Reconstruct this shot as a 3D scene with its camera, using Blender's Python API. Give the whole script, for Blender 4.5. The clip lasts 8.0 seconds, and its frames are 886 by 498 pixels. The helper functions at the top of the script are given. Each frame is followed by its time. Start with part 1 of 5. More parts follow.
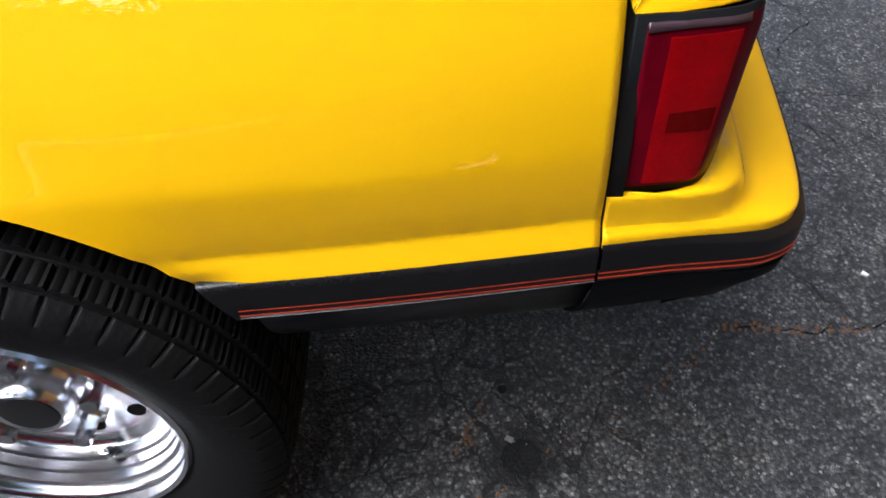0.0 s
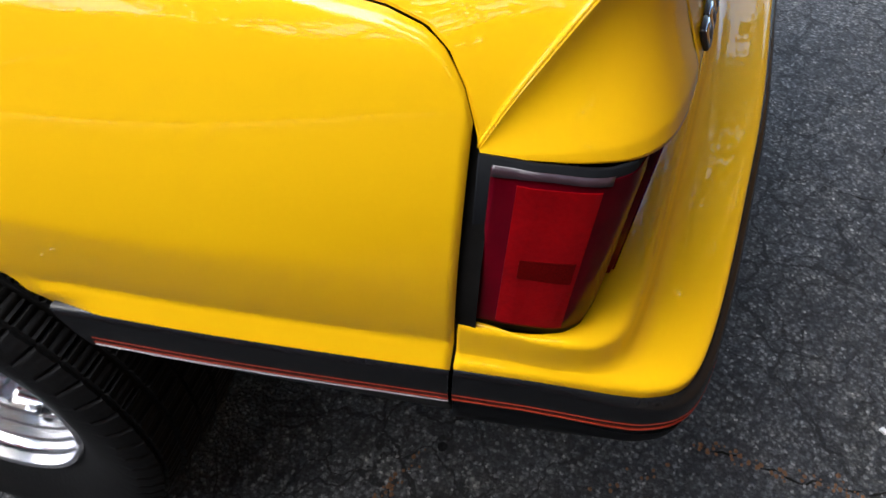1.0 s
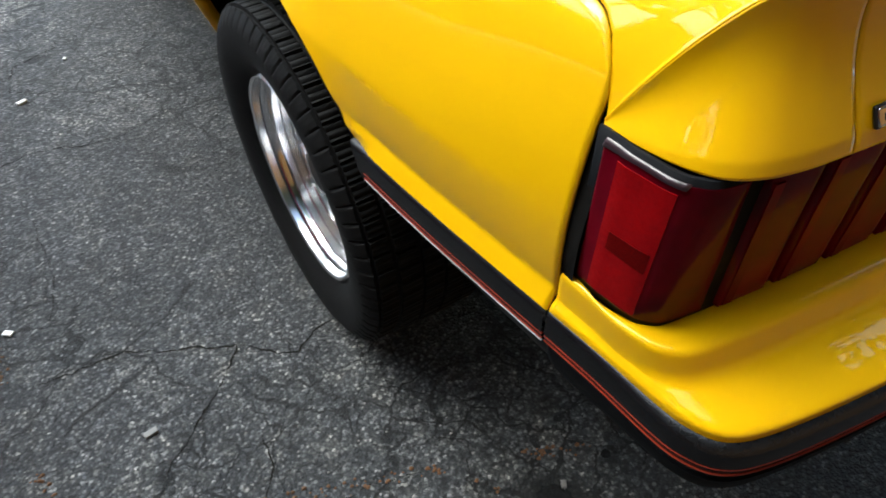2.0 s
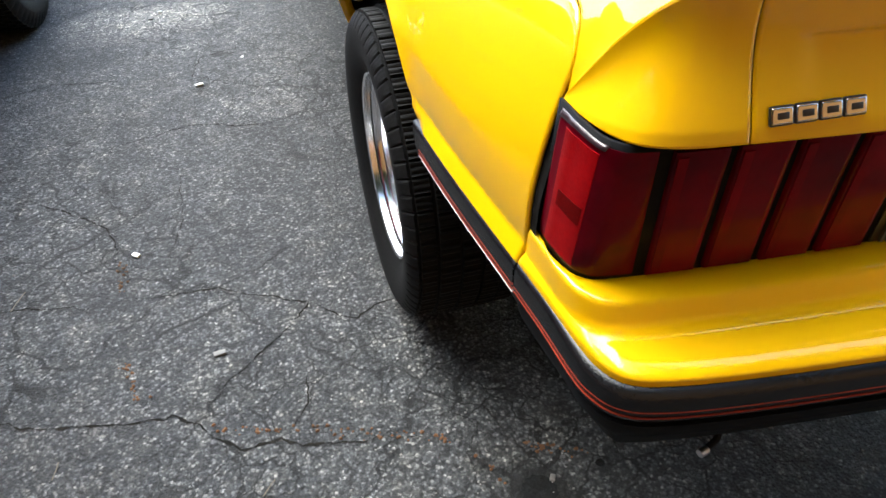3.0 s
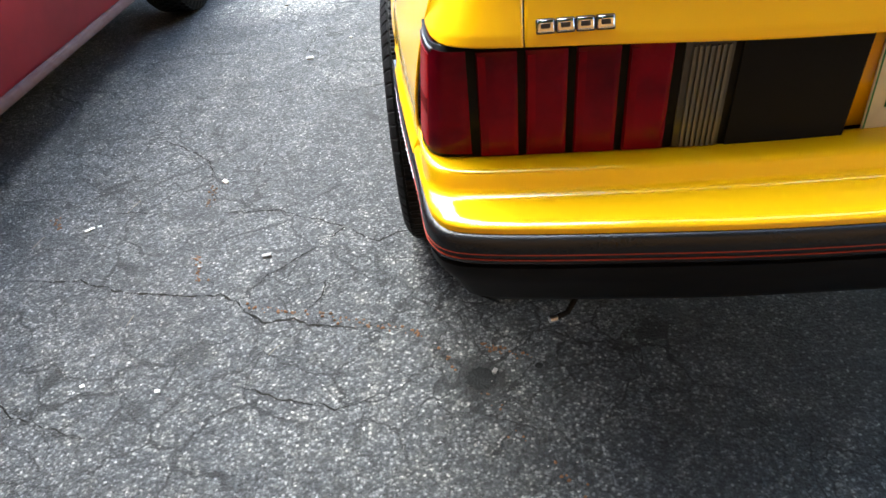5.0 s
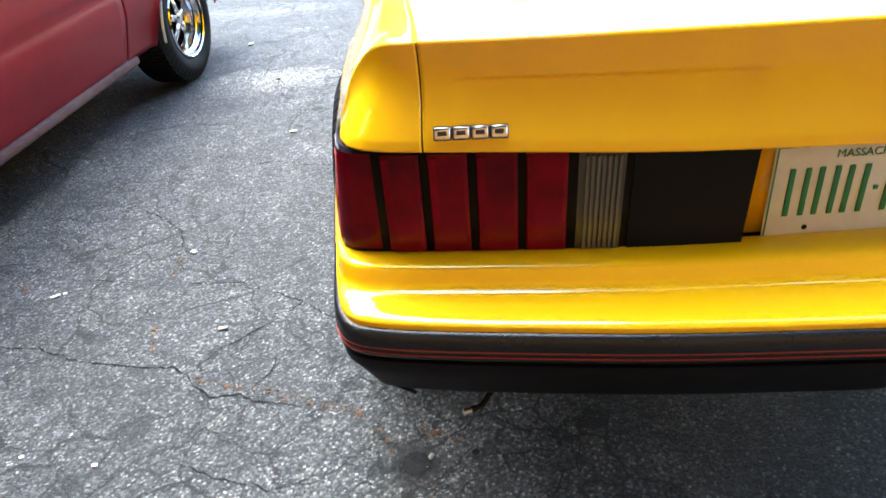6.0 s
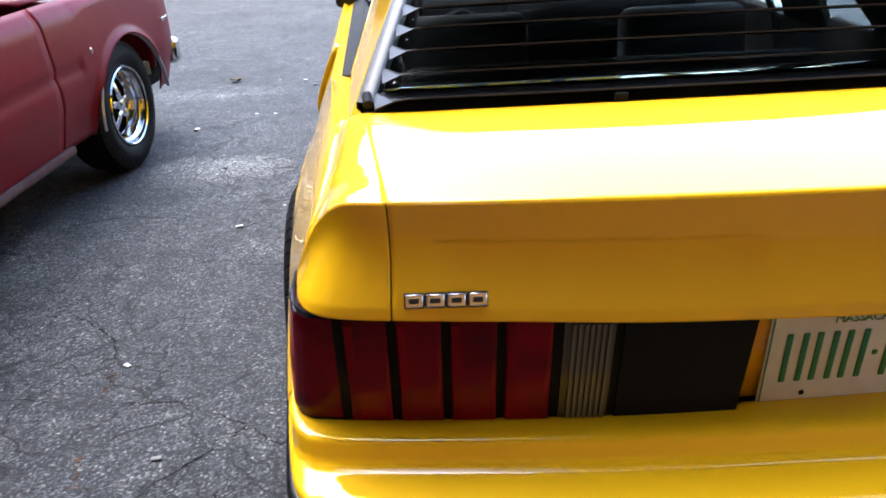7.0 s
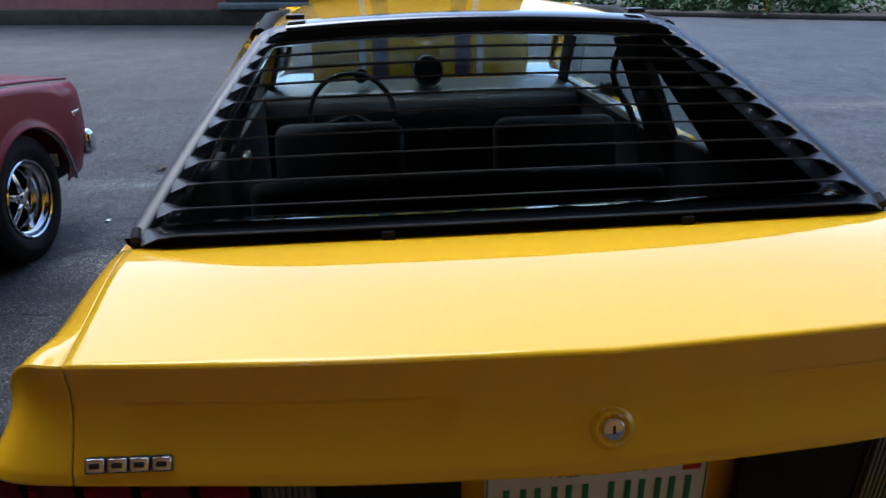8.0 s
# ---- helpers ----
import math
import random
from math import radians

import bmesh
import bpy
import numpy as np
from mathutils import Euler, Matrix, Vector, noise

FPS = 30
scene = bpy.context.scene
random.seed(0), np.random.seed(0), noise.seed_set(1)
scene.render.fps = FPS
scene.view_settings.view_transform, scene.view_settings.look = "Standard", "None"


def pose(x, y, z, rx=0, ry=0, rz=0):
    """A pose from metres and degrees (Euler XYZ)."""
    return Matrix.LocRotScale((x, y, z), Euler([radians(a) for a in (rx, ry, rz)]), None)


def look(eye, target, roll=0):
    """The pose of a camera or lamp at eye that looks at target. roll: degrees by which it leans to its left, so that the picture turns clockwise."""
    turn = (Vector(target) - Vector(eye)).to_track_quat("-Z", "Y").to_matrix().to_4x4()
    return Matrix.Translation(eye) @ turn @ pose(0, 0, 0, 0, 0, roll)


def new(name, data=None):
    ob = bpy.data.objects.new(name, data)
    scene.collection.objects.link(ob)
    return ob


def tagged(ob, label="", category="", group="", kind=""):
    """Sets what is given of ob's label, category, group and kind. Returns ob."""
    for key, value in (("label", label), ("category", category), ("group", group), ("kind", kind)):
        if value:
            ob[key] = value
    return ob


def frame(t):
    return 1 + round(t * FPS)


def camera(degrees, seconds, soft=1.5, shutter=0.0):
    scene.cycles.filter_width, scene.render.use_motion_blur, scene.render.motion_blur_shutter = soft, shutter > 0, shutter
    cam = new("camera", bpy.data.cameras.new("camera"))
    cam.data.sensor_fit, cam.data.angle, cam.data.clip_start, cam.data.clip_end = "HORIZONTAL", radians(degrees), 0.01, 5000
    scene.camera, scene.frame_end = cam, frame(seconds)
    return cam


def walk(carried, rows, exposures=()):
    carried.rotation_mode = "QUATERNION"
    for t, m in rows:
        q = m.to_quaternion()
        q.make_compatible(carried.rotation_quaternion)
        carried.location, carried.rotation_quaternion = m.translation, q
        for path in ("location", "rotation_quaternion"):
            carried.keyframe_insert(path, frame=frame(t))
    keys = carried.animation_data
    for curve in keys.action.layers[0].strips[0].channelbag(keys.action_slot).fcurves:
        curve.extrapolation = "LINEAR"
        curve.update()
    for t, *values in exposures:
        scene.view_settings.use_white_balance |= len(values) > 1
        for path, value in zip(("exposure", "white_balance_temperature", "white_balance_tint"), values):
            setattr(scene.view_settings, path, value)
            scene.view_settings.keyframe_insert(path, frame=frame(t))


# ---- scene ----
cam = camera(62.4, 8.0, shutter=0.15)
PATH = [
    (0, (-1.306, 0.293, 1.155), (0.044, 0.316, -0.32), -2.7),
    (0.2, (-1.321, 0.23, 1.173), (0.052, 0.345, -0.276), -4.3),
    (0.5, (-1.28, 0.166, 1.175), (0.064, 0.348, -0.296), -3.6),
    (0.8, (-1.223, 0.107, 1.188), (0.094, 0.358, -0.295), -1.7),
    (1, (-1.165, 0.06, 1.193), (0.108, 0.403, -0.31), 0.5),
    (1.2, (-1.185, 0.013, 1.209), (0.057, 0.569, -0.256), -2.3),
    (1.5, (-1.136, -0.073, 1.213), (-0.098, 0.813, -0.249), -3.2),
    (1.7, (-1.129, -0.176, 1.217), (-0.241, 0.871, -0.238), -1.4),
    (2, (-1.146, -0.24, 1.222), (-0.474, 0.998, -0.198), -4.5),
    (2.2, (-1.159, -0.294, 1.208), (-0.564, 1.025, -0.173), -4.5),
    (3.3, (-0.993, -0.577, 1.233), (-0.778, 0.956, -0.034), -3.7),
    (3.5, (-0.922, -0.616, 1.241), (-0.847, 0.912, -0.047), -5.4),
    (3.8, (-0.889, -0.683, 1.253), (-0.829, 0.883, 0.01), -4.6),
    (4, (-0.874, -0.727, 1.248), (-0.844, 0.866, 0.038), -5.5),
    (4.2, (-0.886, -0.793, 1.255), (-0.814, 0.791, 0.035), -5.0),
    (4.5, (-0.866, -0.856, 1.235), (-0.77, 0.699, -0.02), -4.9),
    (4.7, (-0.836, -0.899, 1.235), (-0.812, 0.667, -0.009), -5.9),
    (5.8, (-0.6, -0.949, 1.258), (-0.669, 0.708, 0.14), -6.2),
    (6, (-0.605, -0.926, 1.276), (-0.65, 0.757, 0.197), -4.8),
    (6.2, (-0.616, -0.885, 1.287), (-0.606, 0.825, 0.25), -3.5),
    (6.5, (-0.64, -0.816, 1.306), (-0.612, 0.92, 0.313), -2.8),
    (6.8, (-0.648, -0.776, 1.321), (-0.576, 0.972, 0.351), -2.6),
    (7, (-0.63, -0.764, 1.337), (-0.514, 1.005, 0.411), -2.0),
    (7.2, (-0.582, -0.746, 1.355), (-0.388, 1.032, 0.46), -1.7),
    (7.5, (-0.476, -0.74, 1.392), (-0.275, 1.071, 0.568), -3.3),
    (7.7, (-0.403, -0.733, 1.407), (-0.159, 1.097, 0.639), -0.9),
    (8, (-0.289, -0.754, 1.423), (-0.079, 1.092, 0.682), -0.6),
]
EXPOSURES = [(0, 2.7, 6100, 9), (1.0, 2.42, 6100, 8), (1.5, 2.35, 6100, 3), (2.0, 2.65, 6200, 0), (3.5, 3.6, 6400, 4), (4.0, 3.75, 6400, 3), (4.7, 3.9, 6300, 2), (6.0, 4.15, 6100, 3), (6.5, 3.75, 6000, 7), (7.0, 3.2, 5900, 11), (7.5, 2.28, 5600, 16), (8.0, 1.75, 5400, 9)]
walk(cam, [(t, look(eye, target, roll)) for t, eye, target, roll in PATH], EXPOSURES)

# ---- light ----
world = bpy.data.worlds.new("sky")
scene.world = world
world.use_nodes = True
wn = world.node_tree.nodes
sky = wn.new("ShaderNodeTexSky")
sky.sky_type = "NISHITA"
sky.sun_disc = False
sky.sun_elevation = radians(55)
sky.sun_rotation = radians(326)
sky.air_density, sky.dust_density, sky.ozone_density = 1.0, 2.0, 1.0
wn["Background"].inputs["Strength"].default_value = 0.108
world.node_tree.links.new(sky.outputs[0], wn["Background"].inputs["Color"])
sun_data = bpy.data.lights.new("sun", "SUN")
sun_data.energy, sun_data.angle, sun_data.color = 1.0, radians(54), (1.0, 0.97, 0.93)
sun = new("sun", sun_data)
sun.matrix_world = look((-6.0, 9.0, 20.0), (0, 0, 0))


# ---- materials ----
def material(name, colour, rough=0.5, metal=0.0, other=None, grain=0.0, grain_size=60.0, patch_size=3.0, bump=0.0, bump_size=None,
             coat=0.0, coat_rough=0.03, glass=0.0, ior=1.45, rough_spread=0.0, gloss=0.5):
    """A surface with two scales of variation between colour and other, and a fine relief."""
    m = bpy.data.materials.new(name)
    m.use_nodes = True
    n, l = m.node_tree.nodes, m.node_tree.links
    b = n["Principled BSDF"]
    b.inputs["Roughness"].default_value = rough
    b.inputs["Metallic"].default_value = metal
    b.inputs["Specular IOR Level"].default_value = gloss
    b.inputs["Coat Weight"].default_value = coat
    b.inputs["Coat Roughness"].default_value = coat_rough
    b.inputs["Transmission Weight"].default_value = glass
    b.inputs["IOR"].default_value = ior
    place = n.new("ShaderNodeTexCoord")
    patch = n.new("ShaderNodeTexNoise")
    patch.inputs["Scale"].default_value = patch_size
    patch.inputs["Detail"].default_value = 6
    fine = n.new("ShaderNodeTexNoise")
    fine.inputs["Scale"].default_value = grain_size
    fine.inputs["Detail"].default_value = 4
    for t in (patch, fine):
        l.new(place.outputs["Object"], t.inputs["Vector"])
    blend = n.new("ShaderNodeMath")
    blend.operation = "MULTIPLY_ADD"
    l.new(fine.outputs[0], blend.inputs[0])
    blend.inputs[1].default_value = grain
    l.new(patch.outputs[0], blend.inputs[2])
    ramp = n.new("ShaderNodeMapRange")
    ramp.inputs["From Min"].default_value = 0.35 + grain * 0.35
    ramp.inputs["From Max"].default_value = 0.65 + grain * 0.65
    l.new(blend.outputs[0], ramp.inputs["Value"])
    mix = n.new("ShaderNodeMix")
    mix.data_type = "RGBA"
    mix.inputs["A"].default_value = (*colour, 1)
    mix.inputs["B"].default_value = (*(other or [c * 0.85 for c in colour]), 1)
    l.new(ramp.outputs[0], mix.inputs["Factor"])
    l.new(mix.outputs["Result"], b.inputs["Base Color"])
    if rough_spread:
        rr = n.new("ShaderNodeMapRange")
        rr.inputs["To Min"].default_value = max(0.0, rough - rough_spread)
        rr.inputs["To Max"].default_value = min(1.0, rough + rough_spread)
        l.new(patch.outputs[0], rr.inputs["Value"])
        l.new(rr.outputs[0], b.inputs["Roughness"])
    if bump:
        relief = n.new("ShaderNodeTexNoise")
        relief.inputs["Scale"].default_value = bump_size or grain_size
        relief.inputs["Detail"].default_value = 3
        l.new(place.outputs["Object"], relief.inputs["Vector"])
        bb = n.new("ShaderNodeBump")
        bb.inputs["Strength"].default_value = 1.0
        bb.inputs["Distance"].default_value = bump
        l.new(relief.outputs[0], bb.inputs["Height"])
        l.new(bb.outputs[0], b.inputs["Normal"])
    return m


STAINS = [
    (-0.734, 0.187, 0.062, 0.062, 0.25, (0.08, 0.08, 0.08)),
    (-1.423, 0.349, 0.055, 0.05, 0.4, (0.3, 0.29, 0.29)),
    (-1.60, 0.50, 0.17, 0.16, 0.6, (0.8, 0.78, 0.78)),
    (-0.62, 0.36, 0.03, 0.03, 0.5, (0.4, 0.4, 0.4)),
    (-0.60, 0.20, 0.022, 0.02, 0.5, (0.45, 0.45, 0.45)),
    (-1.52, 2.83, 0.30, 0.18, 0.4, (3.0, 2.85, 2.6)),
    (-1.82, 4.30, 0.45, 0.14, 0.5, (2.3, 2.25, 2.2)),
    (-1.66, 1.97, 0.18, 0.25, 0.7, (1.4, 1.38, 1.33)),
    (-2.12, 1.98, 0.10, 0.22, 0.6, (1.6, 1.55, 1.45)),
    (-2.2, 1.62, 0.28, 0.16, 0.6, (0.6, 0.6, 0.6)),
    (-2.35, 6.6, 0.5, 0.10, 0.6, (1.4, 1.4, 1.4)),
    (4.6, 6.1, 1.0, 0.16, 0.6, (2.0, 1.75, 1.5)),
    (-1.1, 1.9, 0.15, 0.12, 0.7, (1.45, 1.43, 1.4)),
]


def asphalt():
    """Old asphalt: pale and dark stone chips in dark binder, grey patches, oil, fine cracks."""
    m = bpy.data.materials.new("old_asphalt")
    m.use_nodes = True
    n, l = m.node_tree.nodes, m.node_tree.links
    b = n["Principled BSDF"]
    place = n.new("ShaderNodeTexCoord")

    def tex(kind, scale, **inputs):
        t = n.new(kind)
        t.inputs["Scale"].default_value = scale
        for k, v in inputs.items():
            t.inputs[k].default_value = v
        l.new(place.outputs["Object"], t.inputs["Vector"])
        return t

    def ramp(source, stops):
        r = n.new("ShaderNodeValToRGB")
        while len(r.color_ramp.elements) < len(stops):
            r.color_ramp.elements.new(0.5)
        for e, (p, c) in zip(r.color_ramp.elements, stops):
            e.position, e.color = p, (*c, 1)
        l.new(source, r.inputs[0])
        return r

    def mix(a, bb, f, mode="MIX"):
        x = n.new("ShaderNodeMix")
        x.data_type, x.blend_type = "RGBA", mode
        l.new(a, x.inputs["A"])
        l.new(bb, x.inputs["B"])
        if isinstance(f, float):
            x.inputs["Factor"].default_value = f
        else:
            l.new(f, x.inputs["Factor"])
        return x.outputs["Result"]

    chips = tex("ShaderNodeTexVoronoi", 150.0, Randomness=1.0)
    nudge = tex("ShaderNodeTexNoise", 170.0, Detail=3.0, Roughness=0.7)
    nudged = n.new("ShaderNodeVectorMath")
    nudged.operation = "MULTIPLY_ADD"
    l.new(nudge.outputs["Color"], nudged.inputs[0])
    nudged.inputs[1].default_value = (0.012, 0.012, 0.0)
    l.new(place.outputs["Object"], nudged.inputs[2])
    l.new(nudged.outputs[0], chips.inputs["Vector"])
    shade = n.new("ShaderNodeSeparateColor")
    l.new(chips.outputs["Color"], shade.inputs[0])
    stones = ramp(shade.outputs[0], [(0.0, (0.012, 0.0125, 0.0138)), (0.35, (0.031, 0.0321, 0.0343)), (0.6, (0.051, 0.0526, 0.0555)), (0.82, (0.078, 0.0798, 0.082)), (0.95, (0.118, 0.1195, 0.121)), (1.0, (0.21, 0.21, 0.205))])
    joint = ramp(chips.outputs["Distance"], [(0.3, (1.25, 1.25, 1.25)), (0.62, (0.52, 0.52, 0.53))])
    big = tex("ShaderNodeTexVoronoi", 75.0, Randomness=1.0)
    pale = ramp(big.outputs["Color"], [(0.80, (0, 0, 0)), (0.83, (1, 1, 1))])
    near = ramp(big.outputs["Distance"], [(0.2, (1, 1, 1)), (0.36, (0, 0, 0))])
    both = mix(pale.outputs[0], near.outputs[0], 1.0, "MULTIPLY")
    chipped = mix(stones.outputs[0], joint.outputs[0], 1.0, "MULTIPLY")
    fine = tex("ShaderNodeTexNoise", 420.0, Detail=4.0, Roughness=0.8)
    fines = ramp(fine.outputs[0], [(0.36, (0.42, 0.42, 0.43)), (0.5, (0.95, 0.95, 0.95)), (0.64, (1.6, 1.6, 1.57))])
    chipped = mix(chipped, fines.outputs[0], 1.0, "MULTIPLY")
    # pits where stones have come out
    pit = tex("ShaderNodeTexVoronoi", 58.0, Randomness=1.0)
    pitted = ramp(pit.outputs["Color"], [(0.10, (1, 1, 1)), (0.15, (0, 0, 0))])
    hole = ramp(pit.outputs["Distance"], [(0.22, (0.28, 0.28, 0.29)), (0.42, (1, 1, 1))])
    holed = mix(chipped, hole.outputs[0], 1.0, "MULTIPLY")
    chipped = mix(chipped, holed, pitted.outputs[0])
    grey = n.new("ShaderNodeRGB")
    grey.outputs[0].default_value = (0.135, 0.137, 0.136, 1)
    colour = mix(chipped, grey.outputs[0], both)
    wear = tex("ShaderNodeTexNoise", 1.1, Detail=8.0, Roughness=0.65)
    worn = ramp(wear.outputs[0], [(0.32, (0.64, 0.64, 0.65)), (0.5, (1, 1, 1)), (0.68, (1.4, 1.4, 1.38))])
    colour = mix(colour, worn.outputs[0], 1.0, "MULTIPLY")
    dust = tex("ShaderNodeTexNoise", 5.0, Detail=6.0, Roughness=0.7)
    dusty = ramp(dust.outputs[0], [(0.35, (0.72, 0.72, 0.73)), (0.65, (1.3, 1.3, 1.28))])
    colour = mix(colour, dusty.outputs[0], 1.0, "MULTIPLY")
    # hand-sized scuffs, warm with dust or dark with rubber
    scuff = tex("ShaderNodeTexNoise", 13.0, Detail=5.0, Roughness=0.75)
    scuffed = ramp(scuff.outputs[0], [(0.36, (0.62, 0.62, 0.66)), (0.5, (1, 1, 1)), (0.66, (1.42, 1.36, 1.24))])
    colour = mix(colour, scuffed.outputs[0], 1.0, "MULTIPLY")
    # web of fine cracks
    bend = tex("ShaderNodeTexNoise", 3.0, Detail=6.0, Roughness=0.6)
    bent = n.new("ShaderNodeVectorMath")
    bent.operation = "MULTIPLY_ADD"
    l.new(bend.outputs["Color"], bent.inputs[0])
    bent.inputs[1].default_value = (0.35, 0.35, 0.0)
    l.new(place.outputs["Object"], bent.inputs[2])
    for size, thin, spread, share in ((3.6, 0.006, 1.7, 0.44), (8.5, 0.010, 1.3, 0.47)):
        web = n.new("ShaderNodeTexVoronoi")
        web.feature = "DISTANCE_TO_EDGE"
        web.inputs["Scale"].default_value = size
        l.new(bent.outputs[0], web.inputs["Vector"])
        line = ramp(web.outputs["Distance"], [(thin * 1.3, (0.045, 0.045, 0.045)), (thin * 2.6, (1, 1, 1))])
        where = tex("ShaderNodeTexNoise", spread, Detail=3.0)
        some = ramp(where.outputs[0], [(share, (0, 0, 0)), (share + 0.1, (1, 1, 1))])
        cracked = mix(colour, line.outputs[0], 1.0, "MULTIPLY")
        colour = mix(colour, cracked, some.outputs[0])
    # stains and worn places with a shape of their own
    wobble = tex("ShaderNodeTexNoise", 14.0, Detail=5.0)
    flat = n.new("ShaderNodeVectorMath")
    flat.operation = "MULTIPLY_ADD"
    l.new(wobble.outputs["Color"], flat.inputs[0])
    flat.inputs[1].default_value = (0.07, 0.07, 0)
    l.new(place.outputs["Object"], flat.inputs[2])
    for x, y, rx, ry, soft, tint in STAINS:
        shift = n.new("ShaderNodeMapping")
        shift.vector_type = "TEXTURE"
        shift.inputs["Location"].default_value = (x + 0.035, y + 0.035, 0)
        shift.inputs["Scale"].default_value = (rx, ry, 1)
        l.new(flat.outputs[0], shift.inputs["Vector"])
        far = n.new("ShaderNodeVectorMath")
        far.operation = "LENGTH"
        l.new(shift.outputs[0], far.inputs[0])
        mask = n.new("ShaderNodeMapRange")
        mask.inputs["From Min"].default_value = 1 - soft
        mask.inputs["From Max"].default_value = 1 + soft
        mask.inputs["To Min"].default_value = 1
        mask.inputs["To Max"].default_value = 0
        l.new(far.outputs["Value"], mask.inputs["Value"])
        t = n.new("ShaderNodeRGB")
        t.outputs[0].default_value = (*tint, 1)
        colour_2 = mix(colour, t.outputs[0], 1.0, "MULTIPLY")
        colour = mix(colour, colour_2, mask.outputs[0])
    l.new(colour, b.inputs["Base Color"])
    b.inputs["Roughness"].default_value = 0.7
    b.inputs["Specular IOR Level"].default_value = 0.45
    relief = n.new("ShaderNodeBump")
    relief.inputs["Strength"].default_value = 0.9
    relief.inputs["Distance"].default_value = 0.0042
    relief.invert = True
    l.new(chips.outputs["Distance"], relief.inputs["Height"])
    coarse = n.new("ShaderNodeBump")
    coarse.inputs["Distance"].default_value = 0.004
    l.new(dust.outputs[0], coarse.inputs["Height"])
    l.new(relief.outputs[0], coarse.inputs["Normal"])
    l.new(coarse.outputs[0], b.inputs["Normal"])
    return m


YELLOW = material("yellow_car_paint", (0.89, 0.50, 0.0012), 0.5, other=(0.85, 0.465, 0.001), gloss=0.05, coat=1.0, coat_rough=0.016, patch_size=1.5, grain=0.1, grain_size=300)
BLACK_TRIM = material("black_rubber_trim", (0.006, 0.006, 0.0066), 0.22, other=(0.010, 0.010, 0.0105), gloss=0.35, grain=0.4, grain_size=200, bump=0.0004, bump_size=500, rough_spread=0.08)
BLACK_PLASTIC = material("black_plastic", (0.014, 0.014, 0.0155), 0.32, other=(0.021, 0.021, 0.0225), gloss=0.4, grain=0.3, grain_size=120, rough_spread=0.1)
GLOSS_BLACK = material("gloss_black", (0.012, 0.012, 0.014), 0.14, other=(0.016, 0.016, 0.018), coat=0.5, coat_rough=0.1, grain=0.3, grain_size=80)
SATIN_BLACK = material("satin_black_panel", (0.006, 0.0065, 0.0075), 0.5, other=(0.009, 0.0095, 0.011), gloss=0.06, grain=0.3, grain_size=150)
UNDER = material("dirty_underbody", (0.006, 0.0055, 0.005), 0.9, other=(0.012, 0.011, 0.010), gloss=0.1, grain=0.5, grain_size=40, bump=0.002, bump_size=40)
ORANGE = material("orange_pinstripe", (0.36, 0.034, 0.012), 0.5, other=(0.28, 0.026, 0.009), gloss=0.2, grain=0.3, grain_size=120)
BRIGHT = material("bright_moulding", (0.55, 0.55, 0.56), 0.3, 0.9, other=(0.42, 0.42, 0.43), grain=0.3, grain_size=100)
CHROME = material("chrome", (0.75, 0.75, 0.76), 0.1, 1.0, other=(0.62, 0.62, 0.63), grain=0.3, grain_size=60, rough_spread=0.05)
ALLOY = material("polished_aluminium", (0.92, 0.92, 0.94), 0.2, 1.0, other=(0.85, 0.85, 0.87), grain=0.3, grain_size=50, rough_spread=0.03)
RUBBER = material("tyre_rubber", (0.006, 0.006, 0.0062), 0.6, other=(0.010, 0.0098, 0.0095), gloss=0.16, grain=0.5, grain_size=90, bump=0.0006, bump_size=160, rough_spread=0.1)
RED_LENS = material("red_tail_lens", (0.165, 0.0008, 0.008), 0.35, other=(0.06, 0.0006, 0.005), gloss=0.03, coat=0.18, coat_rough=0.05, patch_size=9, grain=0.2, grain_size=40)
RED_REFLECTOR = material("bright_red_reflector", (0.36, 0.0012, 0.0035), 0.4, other=(0.22, 0.001, 0.003), patch_size=14, gloss=0.05, coat=0.25, grain=0.4, grain_size=200, bump=0.0003, bump_size=400)
LENS_FACET = material("red_lens_facet", (0.175, 0.0008, 0.007), 0.4, other=(0.08, 0.0006, 0.005), gloss=0.03, coat=0.12, coat_rough=0.08, patch_size=12, grain=0.3, grain_size=60)
DARK_LENS = material("smoky_lens", (0.05, 0.046, 0.036), 0.3, other=(0.035, 0.032, 0.026), gloss=0.3, coat=0.3, grain=0.3, grain_size=80)
DARK_RED = material("dark_red_mesh", (0.16, 0.002, 0.002), 0.5, other=(0.04, 0.001, 0.001), gloss=0.05, grain=1.0, grain_size=900)
CLEAR_LENS = material("clear_ribbed_lens", (0.10, 0.095, 0.078), 0.35, other=(0.075, 0.071, 0.058), gloss=0.3, coat=0.3, grain=0.3, grain_size=80)
PLATE_WHITE = material("plate_white", (0.62, 0.63, 0.58), 0.4, other=(0.5, 0.5, 0.45), grain=0.5, grain_size=40, bump=0.0005, bump_size=40)
PLATE_GREEN = material("plate_green", (0.01, 0.16, 0.06), 0.4, other=(0.01, 0.12, 0.05), grain=0.3, grain_size=100)
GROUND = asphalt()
# grey base colour stands in for sky gloss on the lens bevel
LENS_EDGE = material("greyish_lens_edge", (0.055, 0.033, 0.040), 0.4, other=(0.03, 0.016, 0.02), gloss=0.2, coat=0.9, coat_rough=0.04, grain=0.4, grain_size=120)
GLASS = material("window_glass", (0.75, 0.82, 0.82), 0.02, glass=1.0, ior=1.28, other=(0.7, 0.78, 0.78))
